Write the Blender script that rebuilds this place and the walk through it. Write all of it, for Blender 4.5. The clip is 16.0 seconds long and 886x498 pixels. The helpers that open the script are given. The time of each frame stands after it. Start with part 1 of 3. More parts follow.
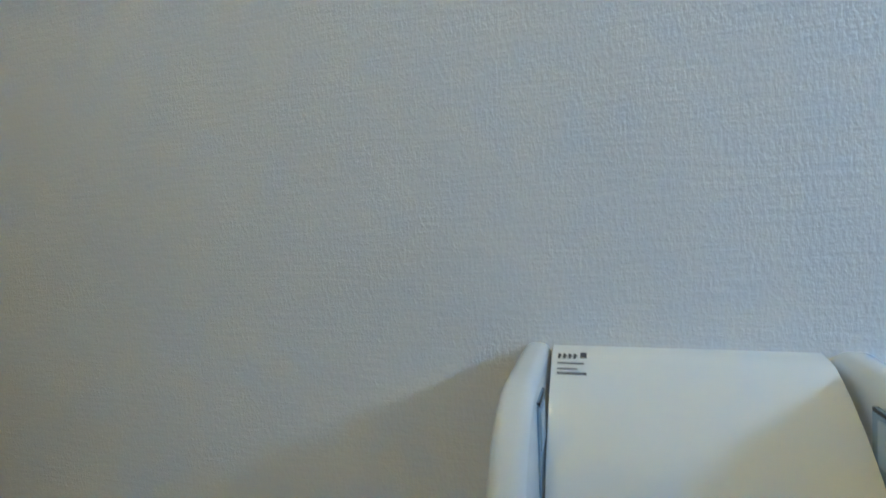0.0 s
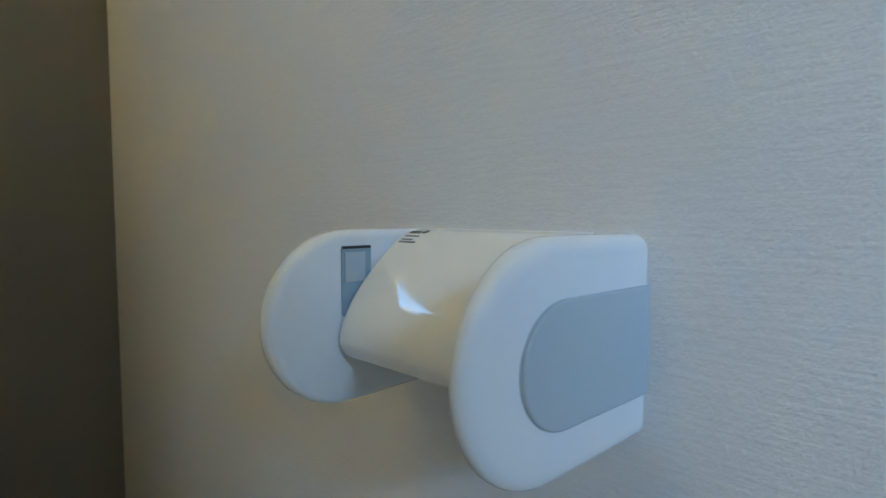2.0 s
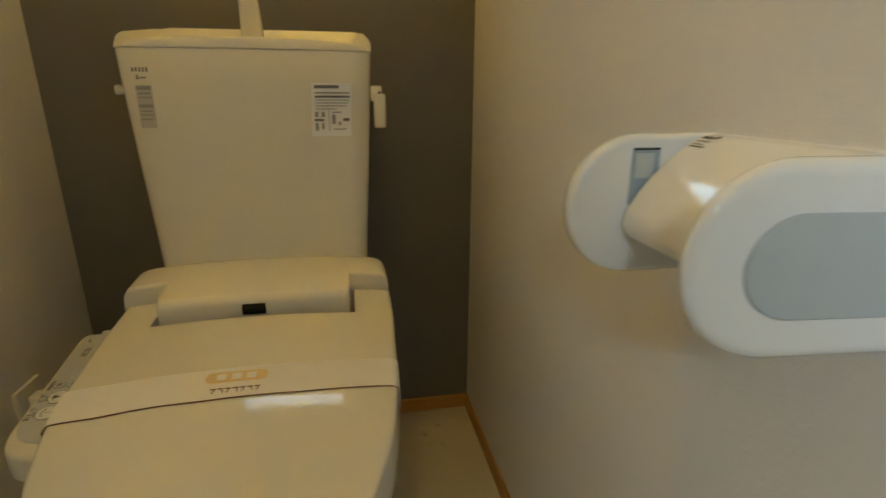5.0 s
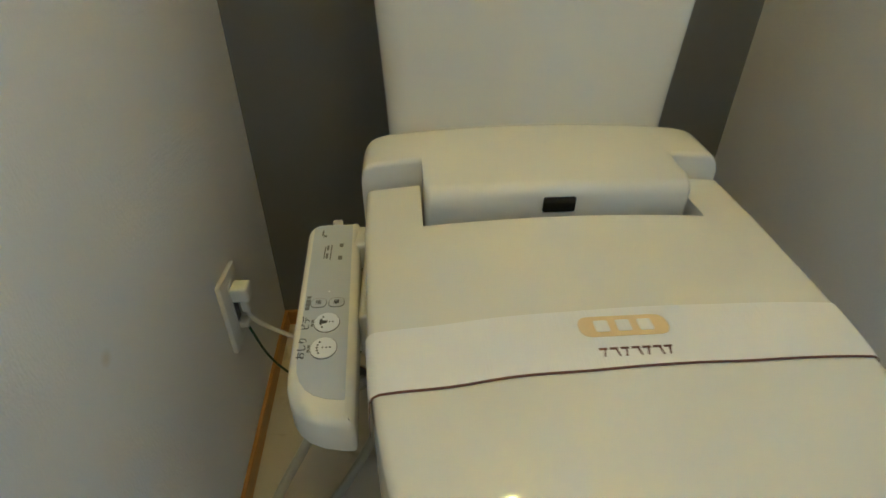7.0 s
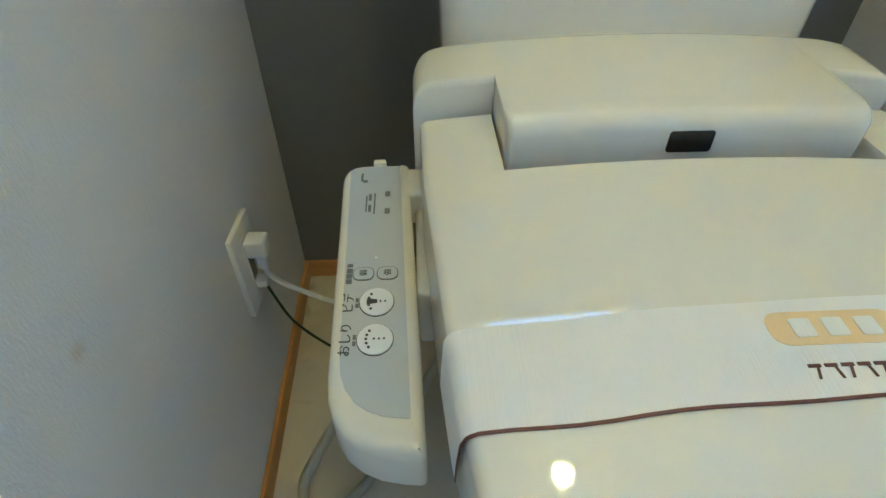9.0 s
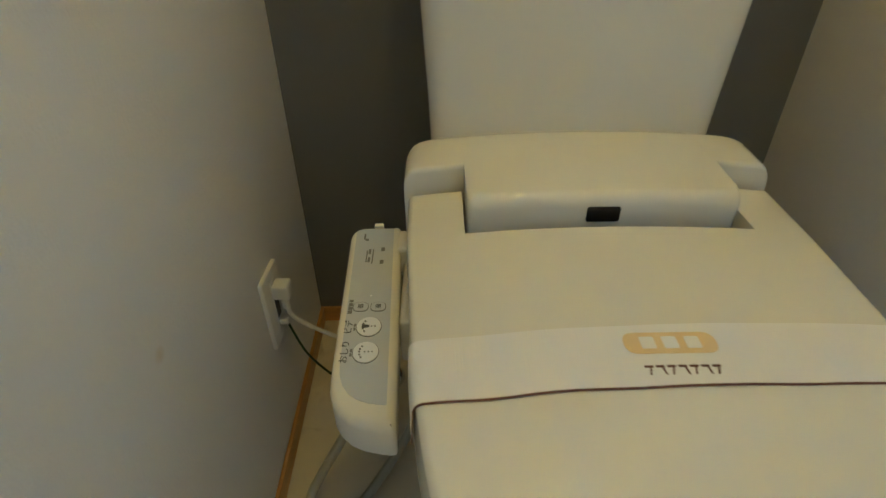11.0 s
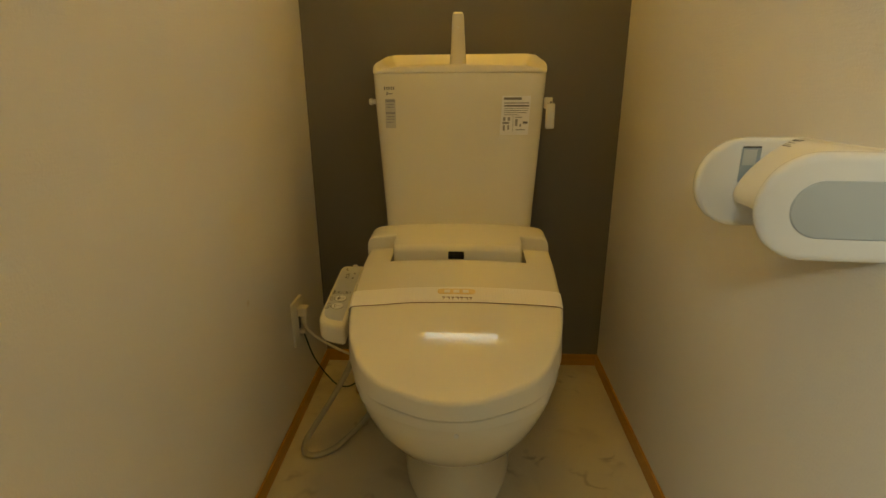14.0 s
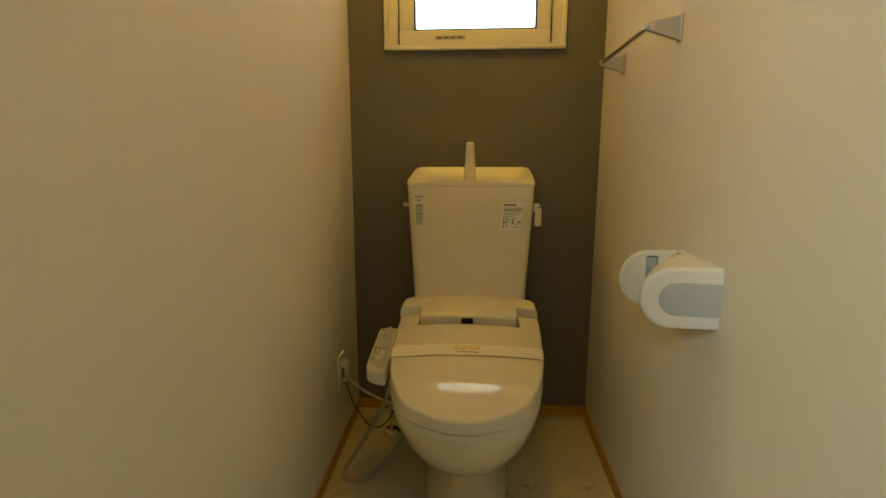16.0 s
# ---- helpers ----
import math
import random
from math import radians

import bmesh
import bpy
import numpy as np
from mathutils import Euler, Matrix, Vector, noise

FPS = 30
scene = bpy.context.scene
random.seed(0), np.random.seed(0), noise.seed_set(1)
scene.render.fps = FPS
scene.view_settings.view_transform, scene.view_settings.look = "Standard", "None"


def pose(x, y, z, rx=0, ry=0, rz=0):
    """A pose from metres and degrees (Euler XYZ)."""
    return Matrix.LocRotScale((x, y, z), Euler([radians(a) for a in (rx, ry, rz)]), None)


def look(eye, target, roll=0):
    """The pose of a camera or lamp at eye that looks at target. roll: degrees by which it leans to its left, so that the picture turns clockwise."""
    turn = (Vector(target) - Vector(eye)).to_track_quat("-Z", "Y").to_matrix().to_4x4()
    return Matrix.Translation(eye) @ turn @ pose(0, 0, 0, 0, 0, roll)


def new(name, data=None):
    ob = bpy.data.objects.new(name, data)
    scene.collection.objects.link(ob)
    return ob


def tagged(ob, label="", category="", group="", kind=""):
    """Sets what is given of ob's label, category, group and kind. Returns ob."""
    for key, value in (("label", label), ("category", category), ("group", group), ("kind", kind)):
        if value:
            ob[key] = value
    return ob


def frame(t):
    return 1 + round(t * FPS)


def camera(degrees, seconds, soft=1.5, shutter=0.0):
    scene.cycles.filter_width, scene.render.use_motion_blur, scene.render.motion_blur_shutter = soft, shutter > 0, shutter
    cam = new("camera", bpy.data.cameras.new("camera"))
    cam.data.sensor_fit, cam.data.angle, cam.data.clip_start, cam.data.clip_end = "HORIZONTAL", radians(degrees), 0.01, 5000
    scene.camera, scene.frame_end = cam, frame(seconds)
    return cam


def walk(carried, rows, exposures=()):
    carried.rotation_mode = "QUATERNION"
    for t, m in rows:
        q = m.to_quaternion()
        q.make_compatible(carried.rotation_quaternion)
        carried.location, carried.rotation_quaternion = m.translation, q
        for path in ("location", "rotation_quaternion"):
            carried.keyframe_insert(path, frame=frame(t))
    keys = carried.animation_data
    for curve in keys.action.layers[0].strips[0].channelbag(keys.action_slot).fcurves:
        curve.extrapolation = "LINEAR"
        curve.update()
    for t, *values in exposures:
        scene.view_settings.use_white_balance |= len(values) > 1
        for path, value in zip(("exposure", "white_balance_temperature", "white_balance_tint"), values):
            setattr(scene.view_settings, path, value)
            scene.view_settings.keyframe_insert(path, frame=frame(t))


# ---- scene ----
cam = camera(82.7, 16.0, shutter=0.3)
PATH = [
    (0, (0.602, -0.876, 0.904), (2.511, -0.283, 0.827), -2.2),
    (0.5, (0.614, -0.914, 0.843), (2.484, -0.203, 0.876), -0.7),
    (1, (0.619, -0.967, 0.828), (2.379, -0.018, 0.808), -0.3),
    (1.5, (0.62, -1.038, 0.835), (2.271, 0.086, 0.736), 0.1),
    (2, (0.644, -1.123, 0.839), (2.101, 0.242, 0.712), 0.2),
    (2.5, (0.688, -1.208, 0.848), (1.893, 0.382, 0.712), -0.0),
    (3, (0.741, -1.269, 0.849), (1.636, 0.513, 0.688), 0.0),
    (3.5, (0.768, -1.301, 0.845), (1.52, 0.536, 0.6), 0.2),
    (4, (0.764, -1.309, 0.844), (1.385, 0.563, 0.509), 0.6),
    (4.5, (0.712, -1.28, 0.851), (1.208, 0.603, 0.395), 0.3),
    (5, (0.61, -1.224, 0.861), (0.975, 0.651, 0.27), 0.3),
    (7.5, (0.256, -0.838, 0.75), (0.375, 0.748, -0.463), 0.2),
    (8, (0.242, -0.789, 0.719), (0.354, 0.735, -0.572), 0.2),
    (10.5, (0.254, -0.814, 0.756), (0.275, 0.79, -0.439), -0.4),
    (11, (0.28, -0.911, 0.801), (0.293, 0.754, -0.306), -0.6),
    (11.5, (0.312, -1.024, 0.828), (0.307, 0.703, -0.18), -0.5),
    (12, (0.344, -1.146, 0.85), (0.314, 0.634, -0.062), -0.7),
    (12.5, (0.383, -1.25, 0.865), (0.338, 0.568, 0.034), -0.8),
    (13, (0.421, -1.343, 0.88), (0.361, 0.508, 0.124), -0.5),
    (13.5, (0.457, -1.443, 0.883), (0.384, 0.439, 0.209), -0.3),
    (14, (0.484, -1.533, 0.892), (0.383, 0.371, 0.288), -0.3),
    (14.5, (0.492, -1.629, 0.915), (0.376, 0.294, 0.377), -0.1),
    (15, (0.495, -1.728, 0.942), (0.36, 0.21, 0.464), 0.0),
    (15.5, (0.49, -1.834, 0.99), (0.347, 0.117, 0.571), -0.1),
    (16, (0.495, -1.911, 1.023), (0.344, 0.05, 0.662), 0.1),
]
EXPOSURES = [(0, 0.29, 4450, 8), (1, 0.28, 4480, 8), (2, 0.08, 4800, 9), (3.5, 0.0, 5050, 9), (4.5, 0.05, 6150, 10), (5, 0.08, 7400, 10),
             (7.5, 1.00, 4400, 6), (8, 1.20, 4250, 6), (10.5, 0.70, 4600, 6), (11.5, 0.34, 6400, 8), (12.5, 0.22, 8700, 8), (13.5, 0.10, 11900, 9),
             (16, -0.16, 11400, 9)]
walk(cam, [(t, look(eye, target, roll)) for t, eye, target, roll in PATH], EXPOSURES)
HALL_W, WIN_E, LAMP_E = 35.0, 8.0, 132.0   # added lamp in the unseen hall, daylight outside the window, ceiling lamp
BAND0, BAND1, OVAL_Y = -0.598, -0.657, -0.622   # the paper band's edges and its mark

W = 0.920          # room width
CEIL = 2.40        # ceiling height
FRONT = -1.95      # unseen doorway wall, room side
X0 = 0.4605         # centre line of the toilet

# ---- world and light ----
world = bpy.data.worlds.new("world")
scene.world = world
world.use_nodes = True
wn = world.node_tree.nodes
sky = wn.new("ShaderNodeTexSky")
sky.sky_type = "NISHITA"
sky.sun_disc = False
sky.sun_elevation = radians(35)
sky.sun_rotation = radians(200)
world.node_tree.links.new(sky.outputs[0], wn["Background"].inputs[0])
wn["Background"].inputs[1].default_value = 0.08


def area_lamp(name, m, sx, sy, watts, colour):
    data = bpy.data.lights.new(name, "AREA")
    data.shape, data.size, data.size_y = "RECTANGLE", sx, sy
    data.energy, data.color = watts, colour
    ob = new(name, data)
    ob.matrix_world = m
    return ob


# added area lamp in an unseen hall opening, standing in for cool doorway light
area_lamp("added_hall_lamp", look((-0.20, -3.295, 1.98), (0.70, -0.9, 0.75)), 0.38, 0.36, HALL_W, (0.62, 0.82, 1.0))


# ---- materials ----
def mat(name, colour, rough=0.5, metal=0.0, vary=0.0, scale=20.0, bump=0.0, bump_scale=200.0, stretch=(1, 1, 1), spec=0.5,
        coat=0.0, second=None, transmission=0.0):
    """Principled material with large and fine variation and a fine relief, in metres."""
    m = bpy.data.materials.new(name)
    m.use_nodes = True
    nt = m.node_tree
    b = nt.nodes["Principled BSDF"]
    b.inputs["Roughness"].default_value = rough
    b.inputs["Metallic"].default_value = metal
    b.inputs["Specular IOR Level"].default_value = spec
    b.inputs["Coat Weight"].default_value = coat
    b.inputs["Transmission Weight"].default_value = transmission
    b.inputs["Base Color"].default_value = (*colour, 1)
    tc = nt.nodes.new("ShaderNodeTexCoord")
    mp = nt.nodes.new("ShaderNodeMapping")
    mp.inputs["Scale"].default_value = stretch
    nt.links.new(tc.outputs["Object"], mp.inputs[0])
    if vary:
        n1 = nt.nodes.new("ShaderNodeTexNoise")
        n1.inputs["Scale"].default_value, n1.inputs["Detail"].default_value = scale, 5
        nt.links.new(mp.outputs[0], n1.inputs[0])
        ramp = nt.nodes.new("ShaderNodeValToRGB")
        ramp.color_ramp.elements[0].position, ramp.color_ramp.elements[1].position = 0.3, 0.7
        low = second or tuple(c * (1 - vary) for c in colour)
        ramp.color_ramp.elements[0].color = (*low, 1)
        ramp.color_ramp.elements[1].color = (*colour, 1)
        nt.links.new(n1.outputs[0], ramp.inputs[0])
        nt.links.new(ramp.outputs[0], b.inputs["Base Color"])
        r2 = nt.nodes.new("ShaderNodeMapRange")
        r2.inputs[3].default_value, r2.inputs[4].default_value = rough * 0.8, rough * 1.2
        nt.links.new(n1.outputs[0], r2.inputs[0])
        nt.links.new(r2.outputs[0], b.inputs["Roughness"])
    if bump:
        n2 = nt.nodes.new("ShaderNodeTexNoise")
        n2.inputs["Scale"].default_value, n2.inputs["Detail"].default_value = bump_scale, 3
        nt.links.new(mp.outputs[0], n2.inputs[0])
        bp = nt.nodes.new("ShaderNodeBump")
        bp.inputs["Strength"].default_value, bp.inputs["Distance"].default_value = 1.0, bump
        nt.links.new(n2.outputs[0], bp.inputs["Height"])
        nt.links.new(bp.outputs[0], b.inputs["Normal"])
    return m


def glow(name, colour, strength):
    m = bpy.data.materials.new(name)
    m.use_nodes = True
    b = m.node_tree.nodes["Principled BSDF"]
    b.inputs["Base Color"].default_value = (0.8, 0.8, 0.8, 1)
    b.inputs["Emission Color"].default_value = (*colour, 1)
    b.inputs["Emission Strength"].default_value = strength
    return m


def wallpaper(name, colour, relief, stain=None):
    """Embossed vinyl wallpaper: short upright threads crossed by a faint sideways weave, with faint blotches."""
    m = mat(name, colour, 0.62, vary=0.04, scale=2.2, spec=0.25)
    nt = m.node_tree
    b = nt.nodes["Principled BSDF"]
    tc = nt.nodes["Texture Coordinate"]

    def layer(stretch, detail):
        mp = nt.nodes.new("ShaderNodeMapping")
        mp.inputs["Scale"].default_value = stretch
        nt.links.new(tc.outputs["Object"], mp.inputs[0])
        a = nt.nodes.new("ShaderNodeTexNoise")
        a.inputs["Scale"].default_value, a.inputs["Detail"].default_value = 1.0, detail
        nt.links.new(mp.outputs[0], a.inputs[0])
        return a.outputs[0]

    def madd(p, k, q):
        n = nt.nodes.new("ShaderNodeMath")
        n.operation = "MULTIPLY_ADD"
        nt.links.new(p, n.inputs[0])
        n.inputs[1].default_value = k
        nt.links.new(q, n.inputs[2])
        return n.outputs[0]
    height = madd(layer((38, 38, 300), 3), 0.7, layer((400, 400, 170), 4))
    height = madd(layer((600, 600, 600), 2), 0.5, height)
    bp = nt.nodes.new("ShaderNodeBump")
    bp.inputs["Strength"].default_value, bp.inputs["Distance"].default_value = 1.0, relief
    nt.links.new(height, bp.inputs["Height"])
    nt.links.new(bp.outputs[0], b.inputs["Normal"])
    if stain:
        sub = nt.nodes.new("ShaderNodeVectorMath")
        sub.operation = "DISTANCE"
        nt.links.new(tc.outputs["Object"], sub.inputs[0])
        sub.inputs[1].default_value = stain
        mr = nt.nodes.new("ShaderNodeMapRange")
        mr.inputs[1].default_value, mr.inputs[2].default_value = 0.002, 0.010
        mr.inputs[3].default_value, mr.inputs[4].default_value = 0.35, 0.0
        nt.links.new(sub.outputs["Value"], mr.inputs[0])
        mc = nt.nodes.new("ShaderNodeMix")
        mc.data_type = "RGBA"
        nt.links.new(mr.outputs[0], mc.inputs["Factor"])
        src = nt.nodes["Color Ramp"].outputs[0]
        nt.links.new(src, mc.inputs["A"])
        mc.inputs["B"].default_value = (0.55, 0.40, 0.16, 1)
        nt.links.new(mc.outputs["Result"], b.inputs["Base Color"])
    return m


M_PAPER = wallpaper("wallpaper_white", (0.80, 0.775, 0.74), 0.00055, (0.018, -0.572, 0.462))
M_GREY = wallpaper("wallpaper_grey", (0.172, 0.165, 0.152), 0.0004)
M_CEIL = wallpaper("ceiling_paper", (0.82, 0.80, 0.77), 0.0005)
M_HALLWALL = wallpaper("hall_paper", (0.50, 0.44, 0.36), 0.0005)
M_BASE = mat("baseboard_wood", (0.56, 0.28, 0.065), 0.42, vary=0.25, scale=9, bump=0.0003, bump_scale=60, stretch=(1, 0.12, 6))
M_BASE_X = mat("baseboard_wood_x", (0.56, 0.28, 0.065), 0.42, vary=0.25, scale=9, bump=0.0003, bump_scale=60, stretch=(0.12, 1, 6))
M_CERAMIC = mat("ceramic_ivory", (0.80, 0.765, 0.66), 0.10, vary=0.03, scale=5, coat=0.25)
M_TANKLID = mat("ceramic_basin", (0.80, 0.765, 0.66), 0.3, vary=0.03, scale=5)
M_LID = mat("plastic_ivory", (0.79, 0.765, 0.68), 0.035, vary=0.03, scale=6)
M_UNIT = mat("plastic_ivory_shell", (0.78, 0.755, 0.675), 0.06, vary=0.03, scale=6)
M_WHITE = mat("plastic_white", (0.76, 0.775, 0.77), 0.05, vary=0.02, scale=8)
M_COVER = mat("plastic_cover", (0.79, 0.785, 0.75), 0.08, vary=0.02, scale=8)
M_INSERT = mat("plastic_grey_blue", (0.45, 0.505, 0.53), 0.3, vary=0.03, scale=8, bump=0.00005, bump_scale=1200)
M_SLOT = mat("plastic_blue_grey_inner", (0.30, 0.38, 0.45), 0.4, vary=0.05, scale=30)
M_PLATE = mat("outlet_plastic", (0.78, 0.76, 0.70), 0.35, vary=0.03, scale=12)
M_DARK = mat("gap_dark", (0.02, 0.02, 0.022), 0.45, vary=0.2, scale=40)
M_BLACK = mat("sensor_black", (0.004, 0.004, 0.004), 0.25, vary=0.2, scale=40)
M_CHROME = mat("chrome", (0.75, 0.75, 0.76), 0.08, 1.0, vary=0.05, scale=30)
M_SATIN = mat("satin_metal", (0.52, 0.51, 0.49), 0.40, 1.0, vary=0.05, scale=40)
M_HOSE = mat("hose_grey", (0.40, 0.38, 0.30), 0.4, vary=0.06, scale=30)
M_CORD = mat("cord_white", (0.72, 0.70, 0.64), 0.45, vary=0.05, scale=30)
M_WIRE = mat("wire_green", (0.006, 0.045, 0.022), 0.4, vary=0.15, scale=30)
M_PANEL = mat("panel_sheet_grey", (0.50, 0.53, 0.58), 0.45, vary=0.03, scale=20, bump=0.00004, bump_scale=1500)
M_BUTTON = mat("button_white", (0.78, 0.80, 0.84), 0.35, vary=0.02, scale=40)
M_INK = mat("ink_dark", (0.05, 0.05, 0.055), 0.5, vary=0.1, scale=60)
M_INKGREY = mat("ink_grey", (0.17, 0.17, 0.17), 0.55, vary=0.15, scale=90)
M_PRINT = mat("fine_print", (0.36, 0.36, 0.36), 0.55, vary=0.3, scale=400)
M_STICK = mat("sticker_paper", (0.88, 0.88, 0.88), 0.4, vary=0.03, scale=60)
M_STICKG = mat("sticker_grey", (0.54, 0.53, 0.48), 0.45, vary=0.1, scale=90)
M_BAND = mat("paper_band", (0.84, 0.83, 0.81), 0.6, vary=0.03, scale=25, bump=0.0004, bump_scale=1, stretch=(700, 6, 6))
M_BROWN = mat("band_brown", (0.14, 0.055, 0.04), 0.6, vary=0.15, scale=40)
M_ORANGE = mat("band_orange", (0.80, 0.62, 0.33), 0.6, vary=0.06, scale=60)
M_WIN = mat("window_frame_cream", (0.82, 0.79, 0.70), 0.35, vary=0.04, scale=14, bump=0.00008, bump_scale=300)
M_GASKET = mat("gasket_blue_fringe", (0.015, 0.12, 0.26), 0.5, vary=0.1, scale=40)
M_HALL = mat("hall_floor_wood", (0.36, 0.20, 0.09), 0.35, vary=0.3, scale=5, stretch=(8, 0.6, 1))
M_DAY = glow("daylight_backdrop", (0.46, 0.74, 1.0), WIN_E)
M_LAMP = glow("lamp_bulb", (1.0, 0.66, 0.13), LAMP_E)
M_GLASS = mat("frosted_glass", (0.95, 0.97, 0.98), 0.25, transmission=1.0)


def floor_material():
    """Pale marbled cushion vinyl: cream with smoky grey-brown clouds, short dark smudges and thin veins."""
    m = mat("cushion_floor", (0.70, 0.64, 0.50), 0.38, vary=0.16, scale=2.4, bump=0.0002, bump_scale=260)
    nt = m.node_tree
    b = nt.nodes["Principled BSDF"]
    tc = nt.nodes["Texture Coordinate"]

    def field(scale, detail, distortion):
        n = nt.nodes.new("ShaderNodeTexNoise")
        n.inputs["Scale"].default_value, n.inputs["Detail"].default_value, n.inputs["Distortion"].default_value = scale, detail, distortion
        nt.links.new(tc.outputs["Object"], n.inputs[0])
        return n.outputs[0]

    def ranged(p, lo, hi, a, c):
        n = nt.nodes.new("ShaderNodeMapRange")
        n.interpolation_type = "SMOOTHSTEP"
        for i, v in enumerate((lo, hi, a, c)):
            n.inputs[1 + i].default_value = v
        nt.links.new(p, n.inputs[0])
        return n.outputs[0]

    def op(kind, p, q):
        n = nt.nodes.new("ShaderNodeMath")
        n.operation = kind
        nt.links.new(p, n.inputs[0])
        nt.links.new(q, n.inputs[1])
        return n.outputs[0]

    def blend(factor, under, colour):
        n = nt.nodes.new("ShaderNodeMix")
        n.data_type = "RGBA"
        nt.links.new(factor, n.inputs["Factor"])
        nt.links.new(under, n.inputs["A"])
        n.inputs["B"].default_value = (*colour, 1)
        return n.outputs["Result"]

    colour = nt.nodes["Color Ramp"].outputs[0]
    colour = blend(ranged(field(4.5, 5, 0.8), 0.52, 0.72, 0.0, 0.45), colour, (0.40, 0.34, 0.24))
    v = field(3.5, 3, 1.2)
    ridge = op("MULTIPLY", ranged(v, 0.470, 0.5, 0.0, 1.0), ranged(v, 0.5, 0.53, 1.0, 0.0))
    patch = ranged(field(7.0, 3, 0.3), 0.54, 0.70, 0.0, 0.45)
    colour = blend(op("MULTIPLY", ridge, patch), colour, (0.22, 0.17, 0.10))
    smudge = op("MULTIPLY", ranged(field(18.0, 4, 0.6), 0.55, 0.72, 0.0, 0.75), ranged(field(4.0, 2, 0.0), 0.56, 0.66, 0.0, 1.0))
    colour = blend(smudge, colour, (0.20, 0.16, 0.10))
    nt.links.new(colour, b.inputs["Base Color"])
    return m


M_FLOOR = floor_material()


# ---- builders ----
def finish(name, bm, material, smooth=True):
    bmesh.ops.recalc_face_normals(bm, faces=bm.faces)
    me = bpy.data.meshes.new(name)
    bm.to_mesh(me)
    bm.free()
    me.materials.append(material)
    if smooth:
        me.polygons.foreach_set("use_smooth", [True] * len(me.polygons))
        me.set_sharp_from_angle(angle=radians(40))
    return new(name, me)


def part(name, bm, material, parent, label="", smooth=True):
    ob = finish(name, bm, material, smooth)
    ob.parent = parent
    ob.matrix_parent_inverse = parent.matrix_world.inverted()
    if label:
        tagged(ob, label)
    return ob


def thing(name, base, label, category, group="", kind=""):
    ob = new(name)
    ob.empty_display_size = 0.05
    ob.matrix_world = Matrix.Translation(base)
    bpy.context.view_layer.update()
    return tagged(ob, label, category, group, kind)


def box(x0, x1, y0, y1, z0, z1, bevel=0.0, segments=2):
    bm = bmesh.new()
    bmesh.ops.create_cube(bm, size=1)
    for v in bm.verts:
        v.co = Vector(((x0 + x1) / 2 + v.co.x * (x1 - x0), (y0 + y1) / 2 + v.co.y * (y1 - y0), (z0 + z1) / 2 + v.co.z * (z1 - z0)))
    if bevel:
        bmesh.ops.bevel(bm, geom=bm.edges[:], offset=bevel, segments=segments, profile=0.5, affect="EDGES")
    return bm


def join(*bms):
    out = bms[0]
    for b in bms[1:]:
        me = bpy.data.meshes.new("tmp")
        b.to_mesh(me)
        b.free()
        out.from_mesh(me)
        bpy.data.meshes.remove(me)
    return out


def loft(rings, cap0=True, cap1=True):
    """Skin through closed rings of equally many points."""
    bm = bmesh.new()
    vs = [[bm.verts.new(p) for p in ring] for ring in rings]
    n = len(vs[0])
    for a, b in zip(vs, vs[1:]):
        for i in range(n):
            bm.faces.new((a[i], a[(i + 1) % n], b[(i + 1) % n], b[i]))
    for cap, ring in ((cap0, vs[0]), (cap1, vs[-1])):
        if cap:
            f = bm.faces.new(ring)
            if n > 4:
                bmesh.ops.triangulate(bm, faces=[f])
    return bm


def inset(outline, d):
    """A closed plan outline (counter-clockwise) moved inwards by d."""
    n = len(outline)
    ds = d if isinstance(d, list) else [d] * n
    out = []
    for i in range(n):
        d = ds[i]
        p0, p, p1 = (Vector(outline[j % n]) for j in (i - 1, i, i + 1))
        a, b = (p - p0).normalized(), (p1 - p).normalized()
        na, nb = Vector((-a.y, a.x)), Vector((-b.y, b.x))
        m = na + nb
        k = m.length_squared
        out.append(tuple(p + m * (2 * d / k) if k > 0.3 else p + na * d))
    return out


def smooth_outline(points, radius, steps=4):
    """A polygon with its corners rounded; radius: one for all, or one each."""
    n = len(points)
    rr = radius if isinstance(radius, (list, tuple)) else [radius] * n
    out = []
    for i in range(n):
        p0, p, p1 = Vector(points[i - 1]), Vector(points[i]), Vector(points[(i + 1) % n])
        r = rr[i]
        if r <= 0:
            out.append(tuple(p))
            continue
        a, b = p + (p0 - p).normalized() * r, p + (p1 - p).normalized() * r
        for k in range(steps + 1):
            t = k / steps
            out.append(tuple(a * (1 - t) ** 2 + p * 2 * t * (1 - t) + b * t * t))
    return out


def pillow(outline, top, bottom, edge, steps=4, under=0.0):
    """A solid over a plan outline: top and bottom are heights by (x, y); its upper edge is rounded by the given radius."""
    rings = []
    if under:
        o = inset(outline, under)
        rings.append([(x, y, bottom(x, y)) for x, y in o])
        rings.append([(x, y, bottom(x, y) + under) for x, y in outline])
    else:
        rings.append([(x, y, bottom(x, y)) for x, y in outline])
    for k in range(steps + 1):
        a = k / steps * math.pi / 2
        e = edge if callable(edge) else (lambda x, y: edge)
        o = inset(outline, [e(x, y) * (1 - math.cos(a)) for x, y in outline]) if k else outline
        rings.append([(x, y, top(x, y) - e(p, q) * (1 - math.sin(a))) for (x, y), (p, q) in zip(o, outline)])
    return loft(rings)


